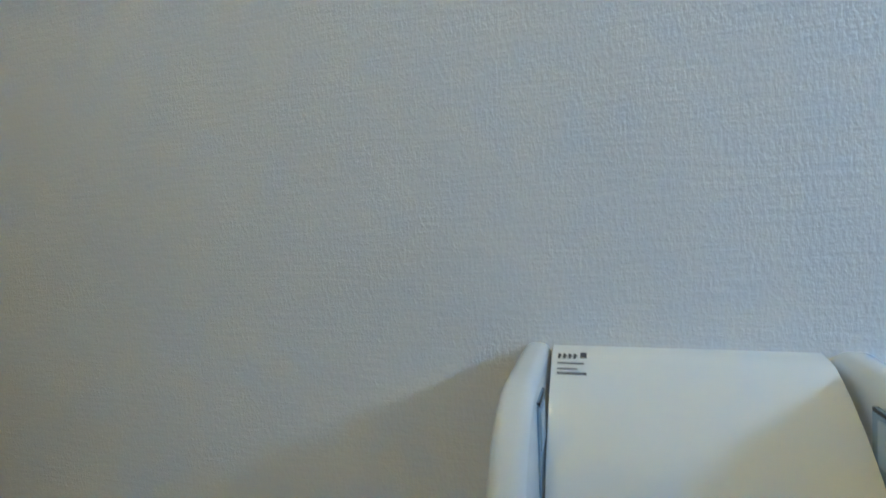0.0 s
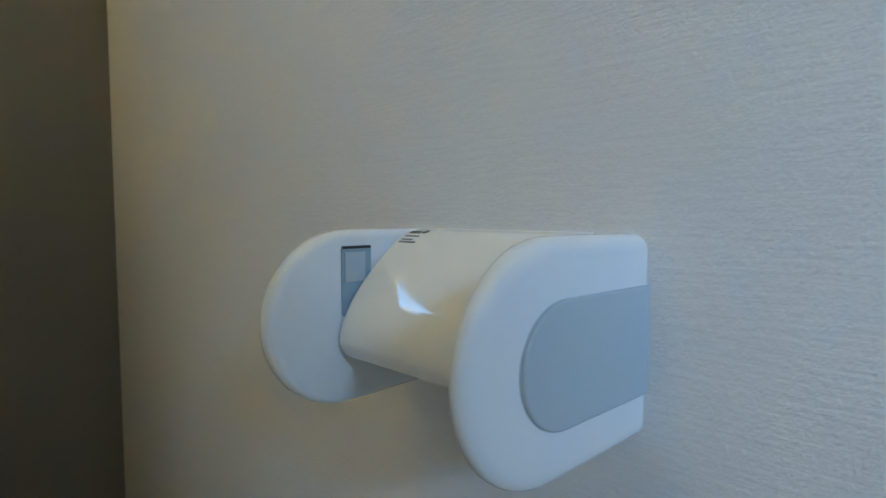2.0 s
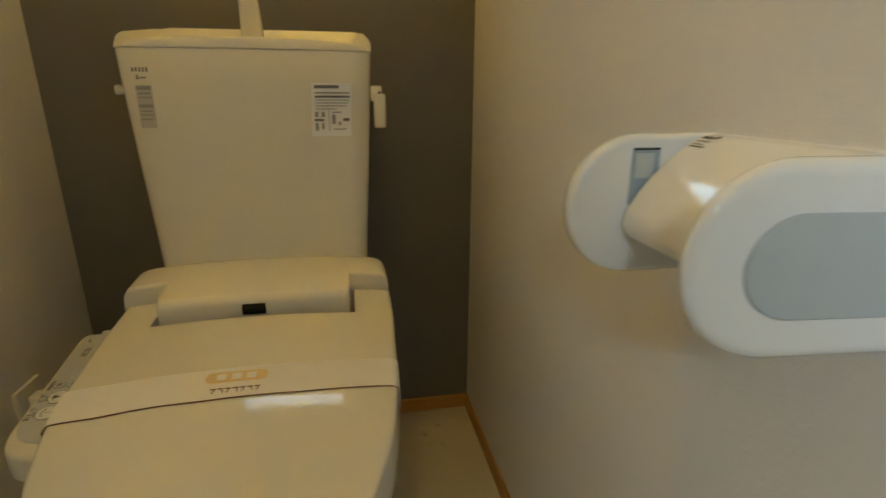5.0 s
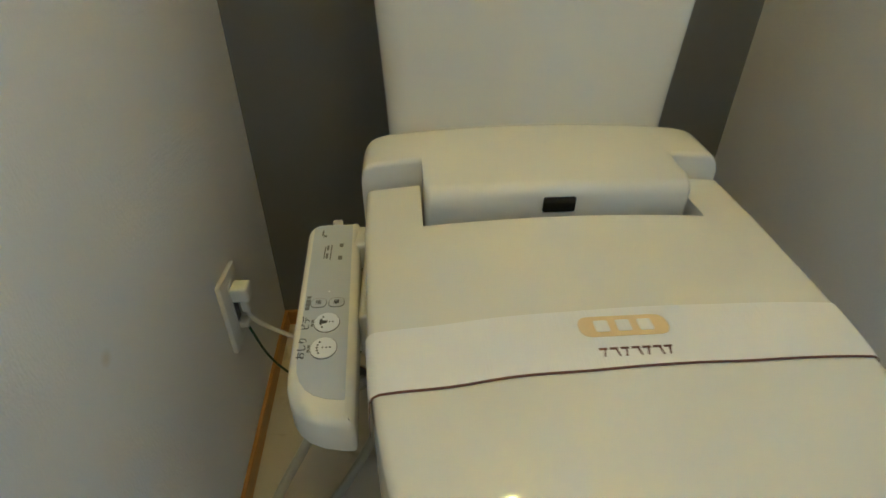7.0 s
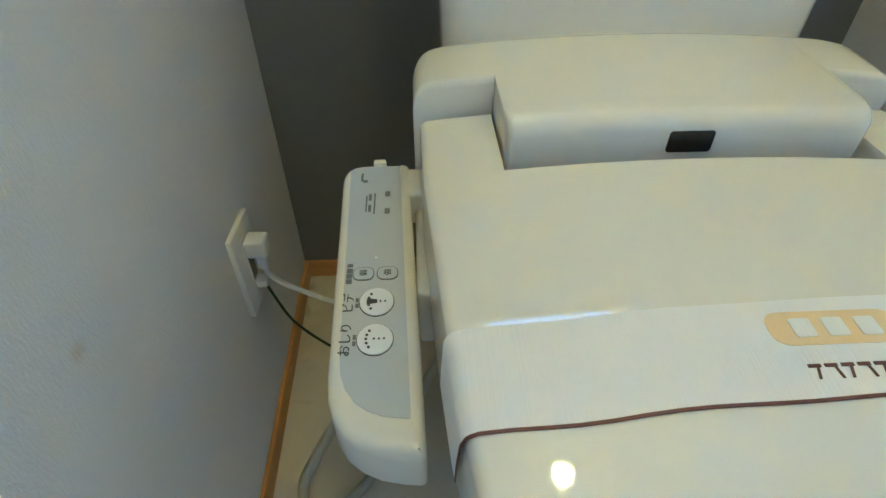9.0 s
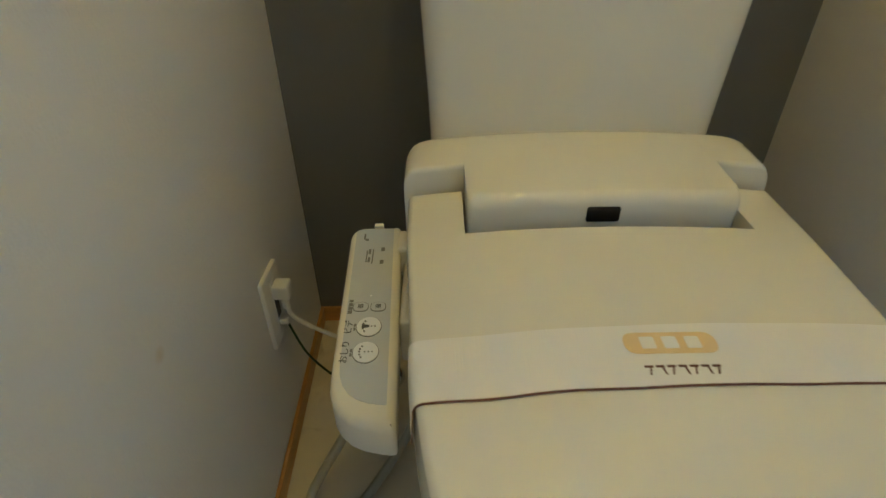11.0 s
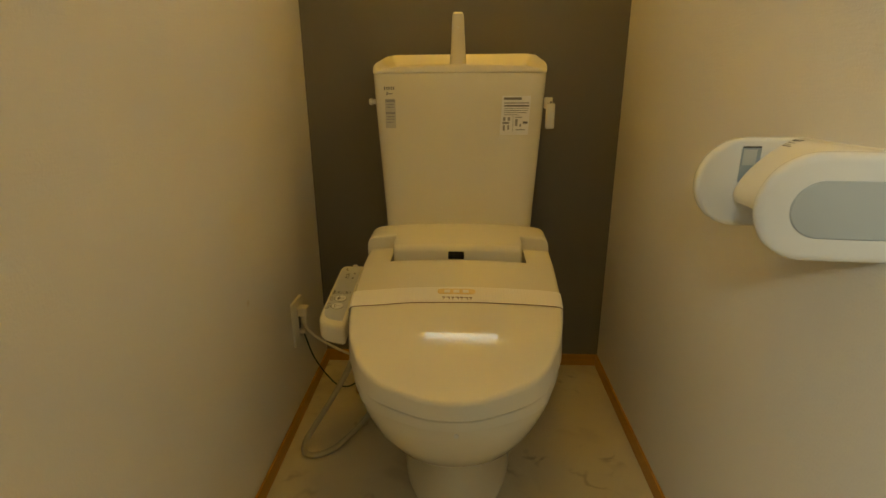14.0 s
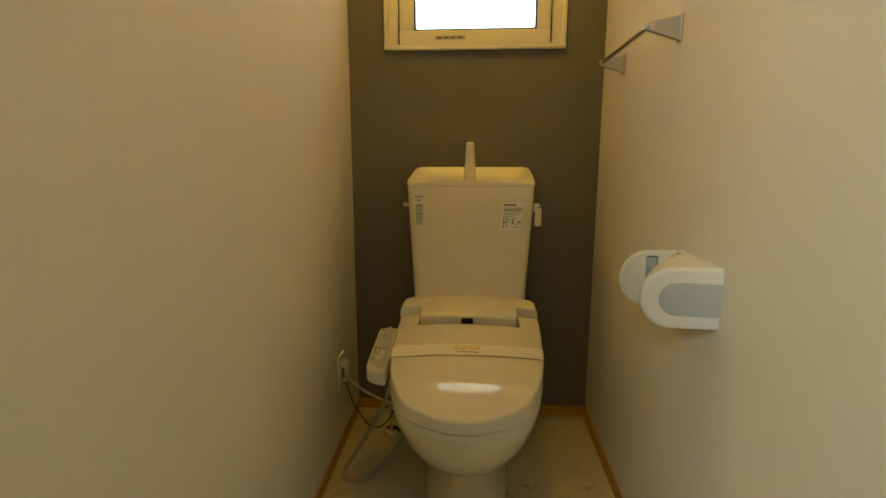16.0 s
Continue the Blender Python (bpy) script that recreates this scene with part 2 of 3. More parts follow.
def spline(points, steps=10):
    """Catmull-Rom through the points."""
    P = [Vector(p) for p in points]
    P = [P[0] * 2 - P[1], *P, P[-1] * 2 - P[-2]]
    out = []
    for i in range(1, len(P) - 2):
        a, b, c, d = P[i - 1:i + 3]
        for k in range(steps):
            t = k / steps
            out.append(0.5 * (2 * b + (c - a) * t + (2 * a - 5 * b + 4 * c - d) * t * t + (3 * b - a - 3 * c + d) * t ** 3))
    out.append(P[-2])
    return out


def tube(points, radius, sides=12, steps=10):
    pts = spline(points, steps)
    rings = []
    up = Vector((0.3, 0.2, 1)).normalized()
    for i, p in enumerate(pts):
        d = (pts[min(i + 1, len(pts) - 1)] - pts[max(i - 1, 0)]).normalized()
        s = d.cross(up).normalized()
        up = s.cross(d).normalized()
        rings.append([p + radius * (math.cos(a) * s + math.sin(a) * up) for a in (k * math.tau / sides for k in range(sides))])
    return loft(rings)


def lathe(profile, m, sides=28):
    """Turned solid: profile of (radius, height) about the z axis of m."""
    rings = [[m @ Vector((r * math.cos(a), r * math.sin(a), h)) for a in (k * math.tau / sides for k in range(sides))] for r, h in profile]
    return loft(rings)


# ---- the room ----
def structure(name, bm, material, label, category="structure"):
    return tagged(finish(name, bm, material, False), label, category, kind="structure")


HALL_END = -3.3
structure("floor", box(-0.1, W + 0.1, FRONT - 0.08, 0.1, -0.12, 0), M_FLOOR, "pale marbled cushion vinyl floor of the toilet room", "floor")
structure("hall_floor", box(-0.9, 1.6, HALL_END - 0.1, FRONT - 0.08, -0.12, 0), M_HALL, "brown wood floor of the hall outside", "floor")
structure("ceiling", box(-0.1, W + 0.1, FRONT, 0.0, CEIL, CEIL + 0.1), M_CEIL, "plain white papered ceiling", "ceiling")
structure("hall_ceiling", box(-0.9, 1.6, HALL_END, FRONT - 0.08, CEIL, CEIL + 0.1), M_HALLWALL, "plain beige ceiling of the unseen hall", "ceiling")
SKEW = 0.032       # the left wall is a little out of square


def left_wall(y):
    return -SKEW * y


def skewed(bm):
    for v in bm.verts:
        v.co.x += left_wall(v.co.y)
    return bm


structure("wall_left", skewed(box(-0.1, 0, FRONT, 0.0, 0, CEIL)), M_PAPER, "white embossed vinyl wallpaper wall with the power outlet", "wall")
structure("wall_right", box(W, W + 0.1, FRONT, 0.0, 0, CEIL), M_PAPER, "white embossed vinyl wallpaper wall with the paper holder", "wall")
OX0, OX1, OZ0, OZ1 = 0.150, 0.766, 1.418, 1.685
structure("wall_back", join(box(-0.1, W + 0.1, 0, 0.12, 0, OZ0), box(-0.1, W + 0.1, 0, 0.12, OZ1, CEIL + 0.1),
                            box(-0.1, OX0, 0, 0.12, OZ0, OZ1), box(OX1, W + 0.1, 0, 0.12, OZ0, OZ1)), M_GREY,
          "dark grey accent wallpaper wall behind the toilet", "wall")
DX0, DX1, DZ = 0.36, 0.90, 2.0
structure("wall_front", join(box(-0.9, DX0, FRONT - 0.08, FRONT, 0, CEIL), box(DX1, 1.6, FRONT - 0.08, FRONT, 0, CEIL),
                             box(DX0, DX1, FRONT - 0.08, FRONT, DZ, CEIL)), M_CEIL, "plain white wall, unseen, whose doorway edge trims the hall light", "wall")
structure("hall_wall_end", join(box(-0.9, 1.6, HALL_END - 0.1, HALL_END, 0, 1.78), box(-0.9, 1.6, HALL_END - 0.1, HALL_END, 2.18, CEIL),
                                box(-0.9, -0.41, HALL_END - 0.1, HALL_END, 1.78, 2.18), box(0.01, 1.6, HALL_END - 0.1, HALL_END, 1.78, 2.18)), M_HALLWALL,
          "plain beige end wall of the unseen hall, open for the added lamp", "wall")
structure("hall_wall_side", box(1.5, 1.6, HALL_END, FRONT - 0.08, 0, CEIL), M_HALLWALL, "plain beige side wall of the unseen hall", "wall")
structure("hall_wall_side", box(-0.9, -0.8, HALL_END, FRONT - 0.08, 0, CEIL), M_HALLWALL, "plain beige side wall of the unseen hall", "wall")


def baseboard(name, x0, x1, y0, y1, material):
    bm = box(x0, x1, y0, y1, 0, 0.040, 0.0015)
    structure(name, skewed(bm) if x1 < 0.1 else bm, material, "honey-brown wooden baseboard along the floor", "baseboard")


baseboard("baseboard", 0, 0.007, FRONT, 0, M_BASE)
baseboard("baseboard", W - 0.007, W, FRONT, 0, M_BASE)
baseboard("baseboard", 0.007, W - 0.007, -0.007, 0, M_BASE_X)


# ---- window ----
def build_window():
    win = thing("window_1", (X0, 0, 1.40), "small cream-framed frosted window bright with daylight", "window", kind="structure")
    a0, a1, b0, b1 = 0.135, 0.781, 1.400, 1.70
    t = 0.018
    part("casing", join(box(a0, a1, -0.020, 0.1, b0, b0 + t, 0.002), box(a0, a1, -0.020, 0.1, b1 - t, b1, 0.002)), M_WIN, win)
    part("casing", box(a0, a0 + t, -0.019, 0.1, b0 + t, b1 - t, 0.002), M_WIN, win)
    part("casing", box(a1 - t, a1, -0.019, 0.1, b0 + t, b1 - t, 0.002), M_WIN, win)
    c0, c1, d0, d1 = a0 + t, a1 - t, b0 + t, b1 - t
    part("window_frame", join(box(c0, c0 + 0.030, -0.008, 0.09, d0, d1, 0.0015), box(c1 - 0.030, c1, -0.008, 0.09, d0, d1, 0.0015),
                              box(c0 + 0.03, c1 - 0.03, -0.008, 0.09, d1 - 0.03, d1, 0.0015),
                              box(c0 + 0.03, c1 - 0.03, 0.000, 0.09, d0, d0 + 0.004)), M_WIN, win)
    part("groove_shade", join(box(c0 + 0.0305, c0 + 0.0345, 0.012, 0.08, d0 + 0.004, d1 - 0.03),
                        box(c1 - 0.0345, c1 - 0.0305, 0.012, 0.08, d0 + 0.004, d1 - 0.03)), M_DARK, win, "dark strip for the shaded gap beside the sash")
    s0, s1, e0, e1 = c0 + 0.035, c1 - 0.035, d0 + 0.005, d1 - 0.03
    g0, g1, h0, h1 = 0.241, 0.680, 1.470, 1.622
    sash = part("sash", join(box(s0, s1, 0.002, 0.06, e0, h0, 0.003), box(s0, s1, 0.002, 0.06, h1, e1, 0.003),
                             box(s0, g0, 0.004, 0.058, h0, h1, 0.002), box(g1, s1, 0.004, 0.058, h0, h1, 0.002)), M_WIN, win)
    k = 0.006
    part("gasket", join(box(g0, g1, 0.008, 0.03, h0, h0 + k), box(g0, g1, 0.008, 0.03, h1 - k, h1),
                        box(g0, g0 + k, 0.008, 0.03, h0 + k, h1 - k), box(g1 - k, g1, 0.008, 0.03, h0 + k, h1 - k)), M_GASKET, sash)
    pane = part("pane", box(g0 + k, g1 - k, 0.018, 0.022, h0 + k, h1 - k), M_GLASS, sash, "frosted glass pane")
    pane.visible_shadow = False
    part("maker_label", box(0.318, 0.427, 0.0005, 0.002, 1.437, 1.450), M_STICKG, sash, "small grey label with unreadable print")
    for i in range(4):
        part("print_bar", box(0.324 + i * 0.025, 0.342 + i * 0.025, 0.0, 0.0006, 1.440, 1.447), M_INKGREY, sash)


build_window()
tagged(finish("backdrop", box(-0.6, 1.5, 0.6, 0.62, 0.9, 2.8), M_DAY, False), "plain bright daylight outside the window", "sky", kind="structure")


# ---- ceiling lamp ----
def build_lamp():
    lamp = thing("ceiling_light", (X0, -0.64, CEIL), "round ceiling lamp holder with a warm glowing bulb", "ceiling light")
    m = Matrix.Translation((X0, -0.64, CEIL)) @ Matrix.Rotation(math.pi, 4, "X")
    part("base", lathe([(0.075, 0), (0.075, 0.02), (0.07, 0.024)], m), M_WHITE, lamp)
    part("bulb", lathe([(0.036, 0.0245), (0.045, 0.045), (0.046, 0.060), (0.036, 0.082), (0.018, 0.094), (0.003, 0.097)], m), M_LAMP, lamp, "glowing opal bulb")


build_lamp()


# ---- toilet ----
LID_HALF = [(-0.378, 0.2195), (-0.46, 0.218), (-0.53, 0.2135), (-0.60, 0.2090), (-0.65, 0.205), (-0.705, 0.1965), (-0.749, 0.1855), (-0.792, 0.1685),
            (-0.831, 0.149), (-0.860, 0.119), (-0.881, 0.085), (-0.894, 0.048)]


def half_width(y):
    for (ya, wa), (yb, wb) in zip(LID_HALF, LID_HALF[1:]):
        if y >= yb:
            t = (y - ya) / (yb - ya)
            return wa + (wb - wa) * min(max(t, 0), 1)
    return LID_HALF[-1][1]


def lid_top(x, y):
    """The lid falls gently at the back, bends under the paper band, and falls a little more steeply to its tip."""
    bend = min(max(0.0, -0.605 - y), 0.052)
    front = max(0.0, -0.657 - y)
    fall = 0.065 * (-0.46 - y) + 1.298 * bend * bend + (0.135 * front + 0.15 * front * front)
    return 0.5262 - fall - 0.011 * ((x - X0) / 0.21) ** 2


def lid_bottom(x, y):
    side = min(max((-0.52 - y) / 0.15, 0.0), 1.0)
    return 0.424 + (y + 0.905) * 0.05 + 0.006 * side * ((x - X0) / 0.2) ** 4


def lid_side(length):
    """The lid's section at its border, as (distance from the middle, depth under the top): a rounded edge above a wall that leans a little outwards."""
    radius = 0.0075
    flat = length - radius - 0.0025
    return flat, [(flat + radius * math.sin(a), radius * (1 - math.cos(a))) for a in (k / 6 * math.pi / 2 for k in range(1, 7))]


def oval_outline(shrink, y_back, tip=-0.902, side=1.0):
    """The lid's plan, closed at y_back, counter-clockwise, shrunk by some metres."""
    ys = [y_back + (tip + 0.006 - y_back) * k / 14 for k in range(15)]
    pts = spline([(half_width(y), y, 0) for y in ys[:-1]] + [(0.045, tip + 0.006, 0), (0.0, tip, 0)], 3)
    right = [(X0 + p.x * side, p.y) for p in pts]
    loop = [(2 * X0 - x, y) for x, y in right] + list(reversed(right[:-1]))
    return inset(loop, shrink) if shrink else loop


def build_toilet():
    t = thing("toilet", (X0, -0.45, 0), "ivory ceramic toilet with closed lid and warm-water seat", "toilet")
    # bowl and foot, one ceramic casting
    def ring(z, front, back, hw, n=48, power=2.3, cy=None):
        cy = back + (front - back) * 0.42 if cy is None else cy
        pts = []
        for k in range(n):
            a = k * math.tau / n
            c, s = math.cos(a), math.sin(a)
            r = (abs(c) ** power + abs(s) ** power) ** (-1 / power)
            y = cy + (r * s) * (cy - front if s < 0 else back - cy)
            pts.append((X0 + r * c * hw, y, z))
        return pts
    rings = [ring(0.0, -0.660, -0.16, 0.133, power=2.4), ring(0.010, -0.662, -0.16, 0.134, power=2.4), ring(0.025, -0.654, -0.16, 0.126, power=2.4),
             ring(0.08, -0.630, -0.16, 0.103, power=2.2), ring(0.13, -0.632, -0.15, 0.082, power=2.1), ring(0.17, -0.660, -0.15, 0.080, power=2.1, cy=-0.42),
             ring(0.205, -0.718, -0.15, 0.105, cy=-0.46), ring(0.240, -0.780, -0.15, 0.138, cy=-0.51), ring(0.280, -0.829, -0.15, 0.162, cy=-0.56), ring(0.325, -0.862, -0.14, 0.180, cy=-0.59),
             ring(0.365, -0.880, -0.13, 0.192, cy=-0.60), ring(0.392, -0.887, -0.12, 0.198, cy=-0.60), ring(0.400, -0.884, -0.12, 0.195, cy=-0.60), ring(0.402, -0.874, -0.12, 0.186, cy=-0.60)]
    bowl = part("bowl", loft(rings), M_CERAMIC, t)
    part("bowl_glint", lathe([(0.004, 0), (0.004, 0.002), (0.002, 0.003)], Matrix.Translation((X0 + 0.008, -0.8850, 0.387)) @ Matrix.Rotation(radians(82), 4, "X"), 12),
         M_WHITE, bowl)
    # rear shelf of the bowl under the tank
    shelf = smooth_outline([(X0 - 0.185, -0.03), (X0 - 0.195, -0.42), (X0 + 0.195, -0.42), (X0 + 0.185, -0.03)], 0.03)
    part("rear_deck", pillow(shelf, lambda x, y: 0.43, lambda x, y: 0.32, 0.012), M_CERAMIC, t)
    # seat
    part("seat", pillow(oval_outline(0.004, -0.44), lambda x, y: lid_bottom(x, y) - 0.0045, lambda x, y: 0.4025, 0.004, 3), M_LID, t)
    # lid with its cut-out round the hump
    def lid_mesh():
        """Half sections from the middle out to the rim and down: straight ones at the back, a fan of them round the tip."""
        bm = bmesh.new()
        cache = {}

        def vert(x, y, z):
            key = (round(x, 5), round(y, 5), round(z, 5))
            if key not in cache:
                cache[key] = bm.verts.new((x, y, z))
            return cache[key]

        y_fan, cut_x = -0.66, 0.1535
        rim = oval_outline(0.0, -0.374)
        def reach(angle):
            """Distance from the fan's middle to the outline."""
            c, sn = math.cos(angle), math.sin(angle)
            best = 0.2
            for (xa, ya), (xb, yb) in zip(rim, rim[1:]):
                ax, ay, bx, by = xa - X0, ya - y_fan, xb - X0, yb - y_fan
                ca, cb = ax * sn - ay * c, bx * sn - by * c
                if ca * cb <= 0 and ca != cb:
                    k = ca / (ca - cb)
                    px, py = ax + (bx - ax) * k, ay + (by - ay) * k
                    if px * c + py * sn > 0:
                        best = px * c + py * sn
            return best

        def half(cx, cy, dx, dy, length, start):
            flat, border = lid_side(length)
            inner = [0.02 * v for v in range(8)] if start == 0 else []
            ds = [v * flat / 0.2075 for v in inner] + [min(cut_x, flat * 0.74) if dy else cut_x] + [flat - (flat - cut_x) * f if not dy else flat * f2 for f, f2 in ((0.66, 0.82), (0.33, 0.91), (0.0, 1.0))]
            out = []
            for d, h in [(d, 0.0) for d in ds] + border:
                x, y = cx + dx * d, cy + dy * d
                out.append(vert(x, y, lid_top(x, y) - h))
            d0, h0 = border[-1]
            z0 = lid_top(cx + dx * d0, cy + dy * d0) - h0
            for f in (0.5, 1.0):
                d = d0 + (length - d0) * (0.65 if f < 1 else 1.0)
                x, y = cx + dx * d, cy + dy * d
                out.append(vert(x, y, z0 * (1 - f) + lid_bottom(x, y) * f))
            x, y = cx + dx * (length - 0.007), cy + dy * (length - 0.007)
            out.append(vert(x, y, lid_bottom(x, y) + 0.001))
            return out

        def skin(lines):
            for p, q in zip(lines, lines[1:]):
                for i in range(len(p) - 1):
                    f = []
                    for v in (p[i], p[i + 1], q[i + 1], q[i]):
                        if v not in f:
                            f.append(v)
                    if len(f) > 2:
                        bm.faces.new(f)

        back = [-0.374 - 0.086 * k / 5 for k in range(6)]
        rows = [-0.46 - 0.20 * k / 10 for k in range(11)]
        for side in (1, -1):
            skin([half(X0, y, side, 0.0, half_width(y), cut_x) for y in back])
            skin([half(X0, y, side, 0.0, half_width(y), 0) for y in rows])
        fan = [-math.pi * k / 48 for k in range(49)]
        lines = []
        for k, an in enumerate(fan):
            if k in (0, 48):
                lines.append(half(X0, y_fan, 1 if k == 0 else -1, 0.0, half_width(y_fan), 0))
            else:
                lines.append(half(X0, y_fan, math.cos(an), math.sin(an), reach(an), 0))
        skin(lines)
        walls = [e for e in bm.edges if e.is_boundary and all(v.co.z > lid_bottom(v.co.x, v.co.y) + 0.02 for v in e.verts)]
        new_geom = bmesh.ops.extrude_edge_only(bm, edges=walls)["geom"]
        for v in new_geom:
            if isinstance(v, bmesh.types.BMVert):
                v.co.z = lid_bottom(v.co.x, v.co.y)
        return bm
    lid = part("lid", lid_mesh(), M_LID, t)
    # shell behind the lid
    def shell_mesh(hw=0.2190, rear=-0.282, round_rear=0.040, edge=0.016, cut=0.1485):
        """Sections across the back, rounded in y and z; the middle ones reach further forward as a hump."""
        xs = [-hw * math.cos(math.pi * k / 40) for k in range(41)]
        spots = [(x, 1 if abs(x) < cut else 0) for x in xs if abs(abs(x) - cut) > 0.003]
        for sgn in (1, -1):
            spots += [(sgn * cut, 0), (sgn * (cut - 0.0005), 0.88), (sgn * (cut - 0.0025), 0.97), (sgn * (cut - 0.006), 1)]
        rings = []
        for x, wide in sorted(spots):
            d = hw - abs(x)
            q = max(0.0, 1 - d / round_rear)
            r0 = rear - round_rear * 0.8 * (1 - math.sqrt(max(0.0, 1 - q * q)))
            e = max(0.0, 1 - d / edge)
            dz = edge * 1.25 * (1 - math.sqrt(max(0.0, 1 - e * e)))
            front = -0.366 + (-0.4385 + 0.366) * wide - 0.004 * max(0, 1 - (x / cut) ** 2)
            fr = 0.006 + 0.008 * wide
            def top(y):
                return 0.5700 - (-0.283 - y) * 0.10 - 0.012 * (x / 0.22) ** 2 - dz
            pts = [(r0, 0.448)]
            for j in range(6):
                an = j / 5 * math.pi / 2
                yy = r0 - 0.016 * (1 - math.cos(an))
                pts.append((yy, top(yy) - 0.016 * (1 - math.sin(an))))
            for j in range(7):
                an = j / 6 * math.pi / 2
                yy = front + fr * (1 - math.sin(an))
                pts.append((yy, top(yy) - fr * (1 - math.cos(an))))
            pts.append((front + 0.002, 0.448))
            rings.append([(X0 - 0.0035 * abs(x) / hw + x, y, z) for y, z in pts])
        return loft(rings)
    unit = part("seat_unit", shell_mesh(), M_UNIT, t, "ivory plastic housing of the warm-water seat")
    body = smooth_outline([(X0 - 0.2185, -0.310), (X0 - 0.2175, -0.52), (X0 + 0.2095, -0.52), (X0 + 0.2095, -0.310)], 0.015)
    part("unit_body", pillow(body, lambda x, y: 0.436, lambda x, y: 0.3975, 0.006, 3), M_UNIT, t)
    sensor = smooth_outline([(X0 - 0.0205, 0.0), (X0 + 0.0155, 0.0), (X0 + 0.0155, 0.018), (X0 - 0.0205, 0.018)], 0.003)
    part("sensor", loft([[(x - 0.002, -0.4435, 0.5225 + z) for x, z in sensor], [(x - 0.002, -0.430, 0.5225 + z) for x, z in sensor]]), M_BLACK, unit, "black sensor window")

    # tank
    def tank_ring(z, hw, front, back=-0.025, bulge=0.013, r=0.03, d=0.0):
        n = 10
        tx = X0 - 0.003
        pts = [(tx + hw - d, back - d), (tx - hw + d, back - d)]
        pts += [(tx - hw + d + (2 * (hw - d)) * k / n, front + d - bulge * (1 - (2 * k / n - 1) ** 2)) for k in range(n + 1)]
        rad = [0.02, 0.02, r] + [0] * (n - 1) + [r]
        return [(x, y, z(x, y) if callable(z) else z) for x, y in smooth_outline(pts, rad, 4)]
    tz = [(0.432, 0.182), (0.50, 0.186), (0.60, 0.190), (0.75, 0.199), (0.88, 0.206), (0.926, 0.208)]
    part("tank", loft([tank_ring(z, w, -0.277) for z, w in tz] + [tank_ring(0.9290, 0.2085, -0.277, d=0.001)]), M_CERAMIC, t)
    rim = lambda x, y: 0.948 + (0.994 - 0.948) * min(max((y + 0.265) / 0.06, 0), 1) ** 0.9 - 0.012 * ((x - X0) / 0.2) ** 4
    rim0 = lambda h: (lambda x, y: rim(x, y) - h)
    def basin(depth_k):
        return lambda x, y: rim(x, y) * (1 - depth_k) + 0.936 * depth_k
    part("tank_lid", loft([tank_ring(0.9293, 0.2085, -0.278, d=0.001), tank_ring(0.9305, 0.2088, -0.2785), tank_ring(rim0(0.006), 0.2090, -0.2787),
                           tank_ring(rim0(0.0015), 0.2090, -0.2787, d=0.002), tank_ring(rim0(0.0), 0.2090, -0.2787, d=0.006),
                           tank_ring(rim0(0.001), 0.2090, -0.2787, d=0.010), tank_ring(basin(0.55), 0.2090, -0.2787, d=0.024),
                           tank_ring(basin(0.95), 0.2090, -0.2787, d=0.042), tank_ring(basin(1.0), 0.2090, -0.2787, d=0.06)]), M_TANKLID, t)
    # spout
    def spout_ring(p, w, th, tilt):
        o = smooth_outline([(-w, -th), (w, -th), (w, th), (-w, th)], min(w, th) * 0.8, 3)
        m = Matrix.Translation(p) @ Matrix.Rotation(tilt, 4, "X")
        return [m @ Vector((x, y, 0)) for x, y in o]
    sx = X0 - 0.008
    spout = part("spout", loft([spout_ring((sx, -0.150, 0.930), 0.0215, 0.016, 0.0), spout_ring((sx, -0.155, 0.965), 0.0200, 0.013, 0.1),
                                spout_ring((sx, -0.166, 1.01), 0.0175, 0.010, 0.22), spout_ring((sx, -0.184, 1.053), 0.0150, 0.008, 0.42),
                                spout_ring((sx, -0.193, 1.065), 0.0140, 0.007, 0.6), spout_ring((sx, -0.197, 1.069), 0.011, 0.004, 0.7)]), M_CERAMIC, t, "ivory hand-wash spout")
    part("spout_hole", lathe([(0.0035, 0), (0.0035, 0.0012)], Matrix.Translation((sx, -0.1860, 1.040)) @ Matrix.Rotation(radians(70), 4, "X"), 12), M_WHITE, spout)
    # lever, supply stub, mark
    lever = part("lever", join(box(0.662, 0.683, -0.262, -0.244, 0.846, 0.874, 0.004), box(0.667, 0.689, -0.267, -0.254, 0.799, 0.860, 0.005, 3)), M_UNIT, t, "cream flush lever")
    part("lever_mark", lathe([(0.003, 0), (0.003, 0.0008)], Matrix.Translation((0.678, -0.262, 0.861)) @ Matrix.Rotation(radians(90), 4, "X"), 12), M_INKGREY, lever)
    part("supply_stub", lathe([(0.0065, 0), (0.0065, 0.016), (0.0085, 0.016), (0.0085, 0.024)], Matrix.Translation((0.258, -0.235, 0.864)) @ Matrix.Rotation(radians(-90), 4, "Y"), 14), M_COVER, t)
    part("tank_mark", lathe([(0.003, 0), (0.002, 0.0008)], Matrix.Translation((X0, -0.289, 0.863)) @ Matrix.Rotation(radians(90), 4, "X"), 12), M_COVER, t)

    # control panel arm
    shear = lambda y: (-0.386 - y) * 0.035
    ptop = lambda x, y: 0.477 + (y + 0.386) * 0.115
    o = smooth_outline([(0.171, -0.372), (0.171 + shear(-0.640), -0.640), (0.2325 + shear(-0.640), -0.647), (0.2325, -0.372)], [0.022, 0.048, 0.006, 0.004], 6)
    arm = part("control_panel", pillow(o, ptop, lambda x, y: ptop(x, y) - 0.042, 0.008, 4, under=0.006), M_UNIT, t, "ivory control arm with grey keypad")
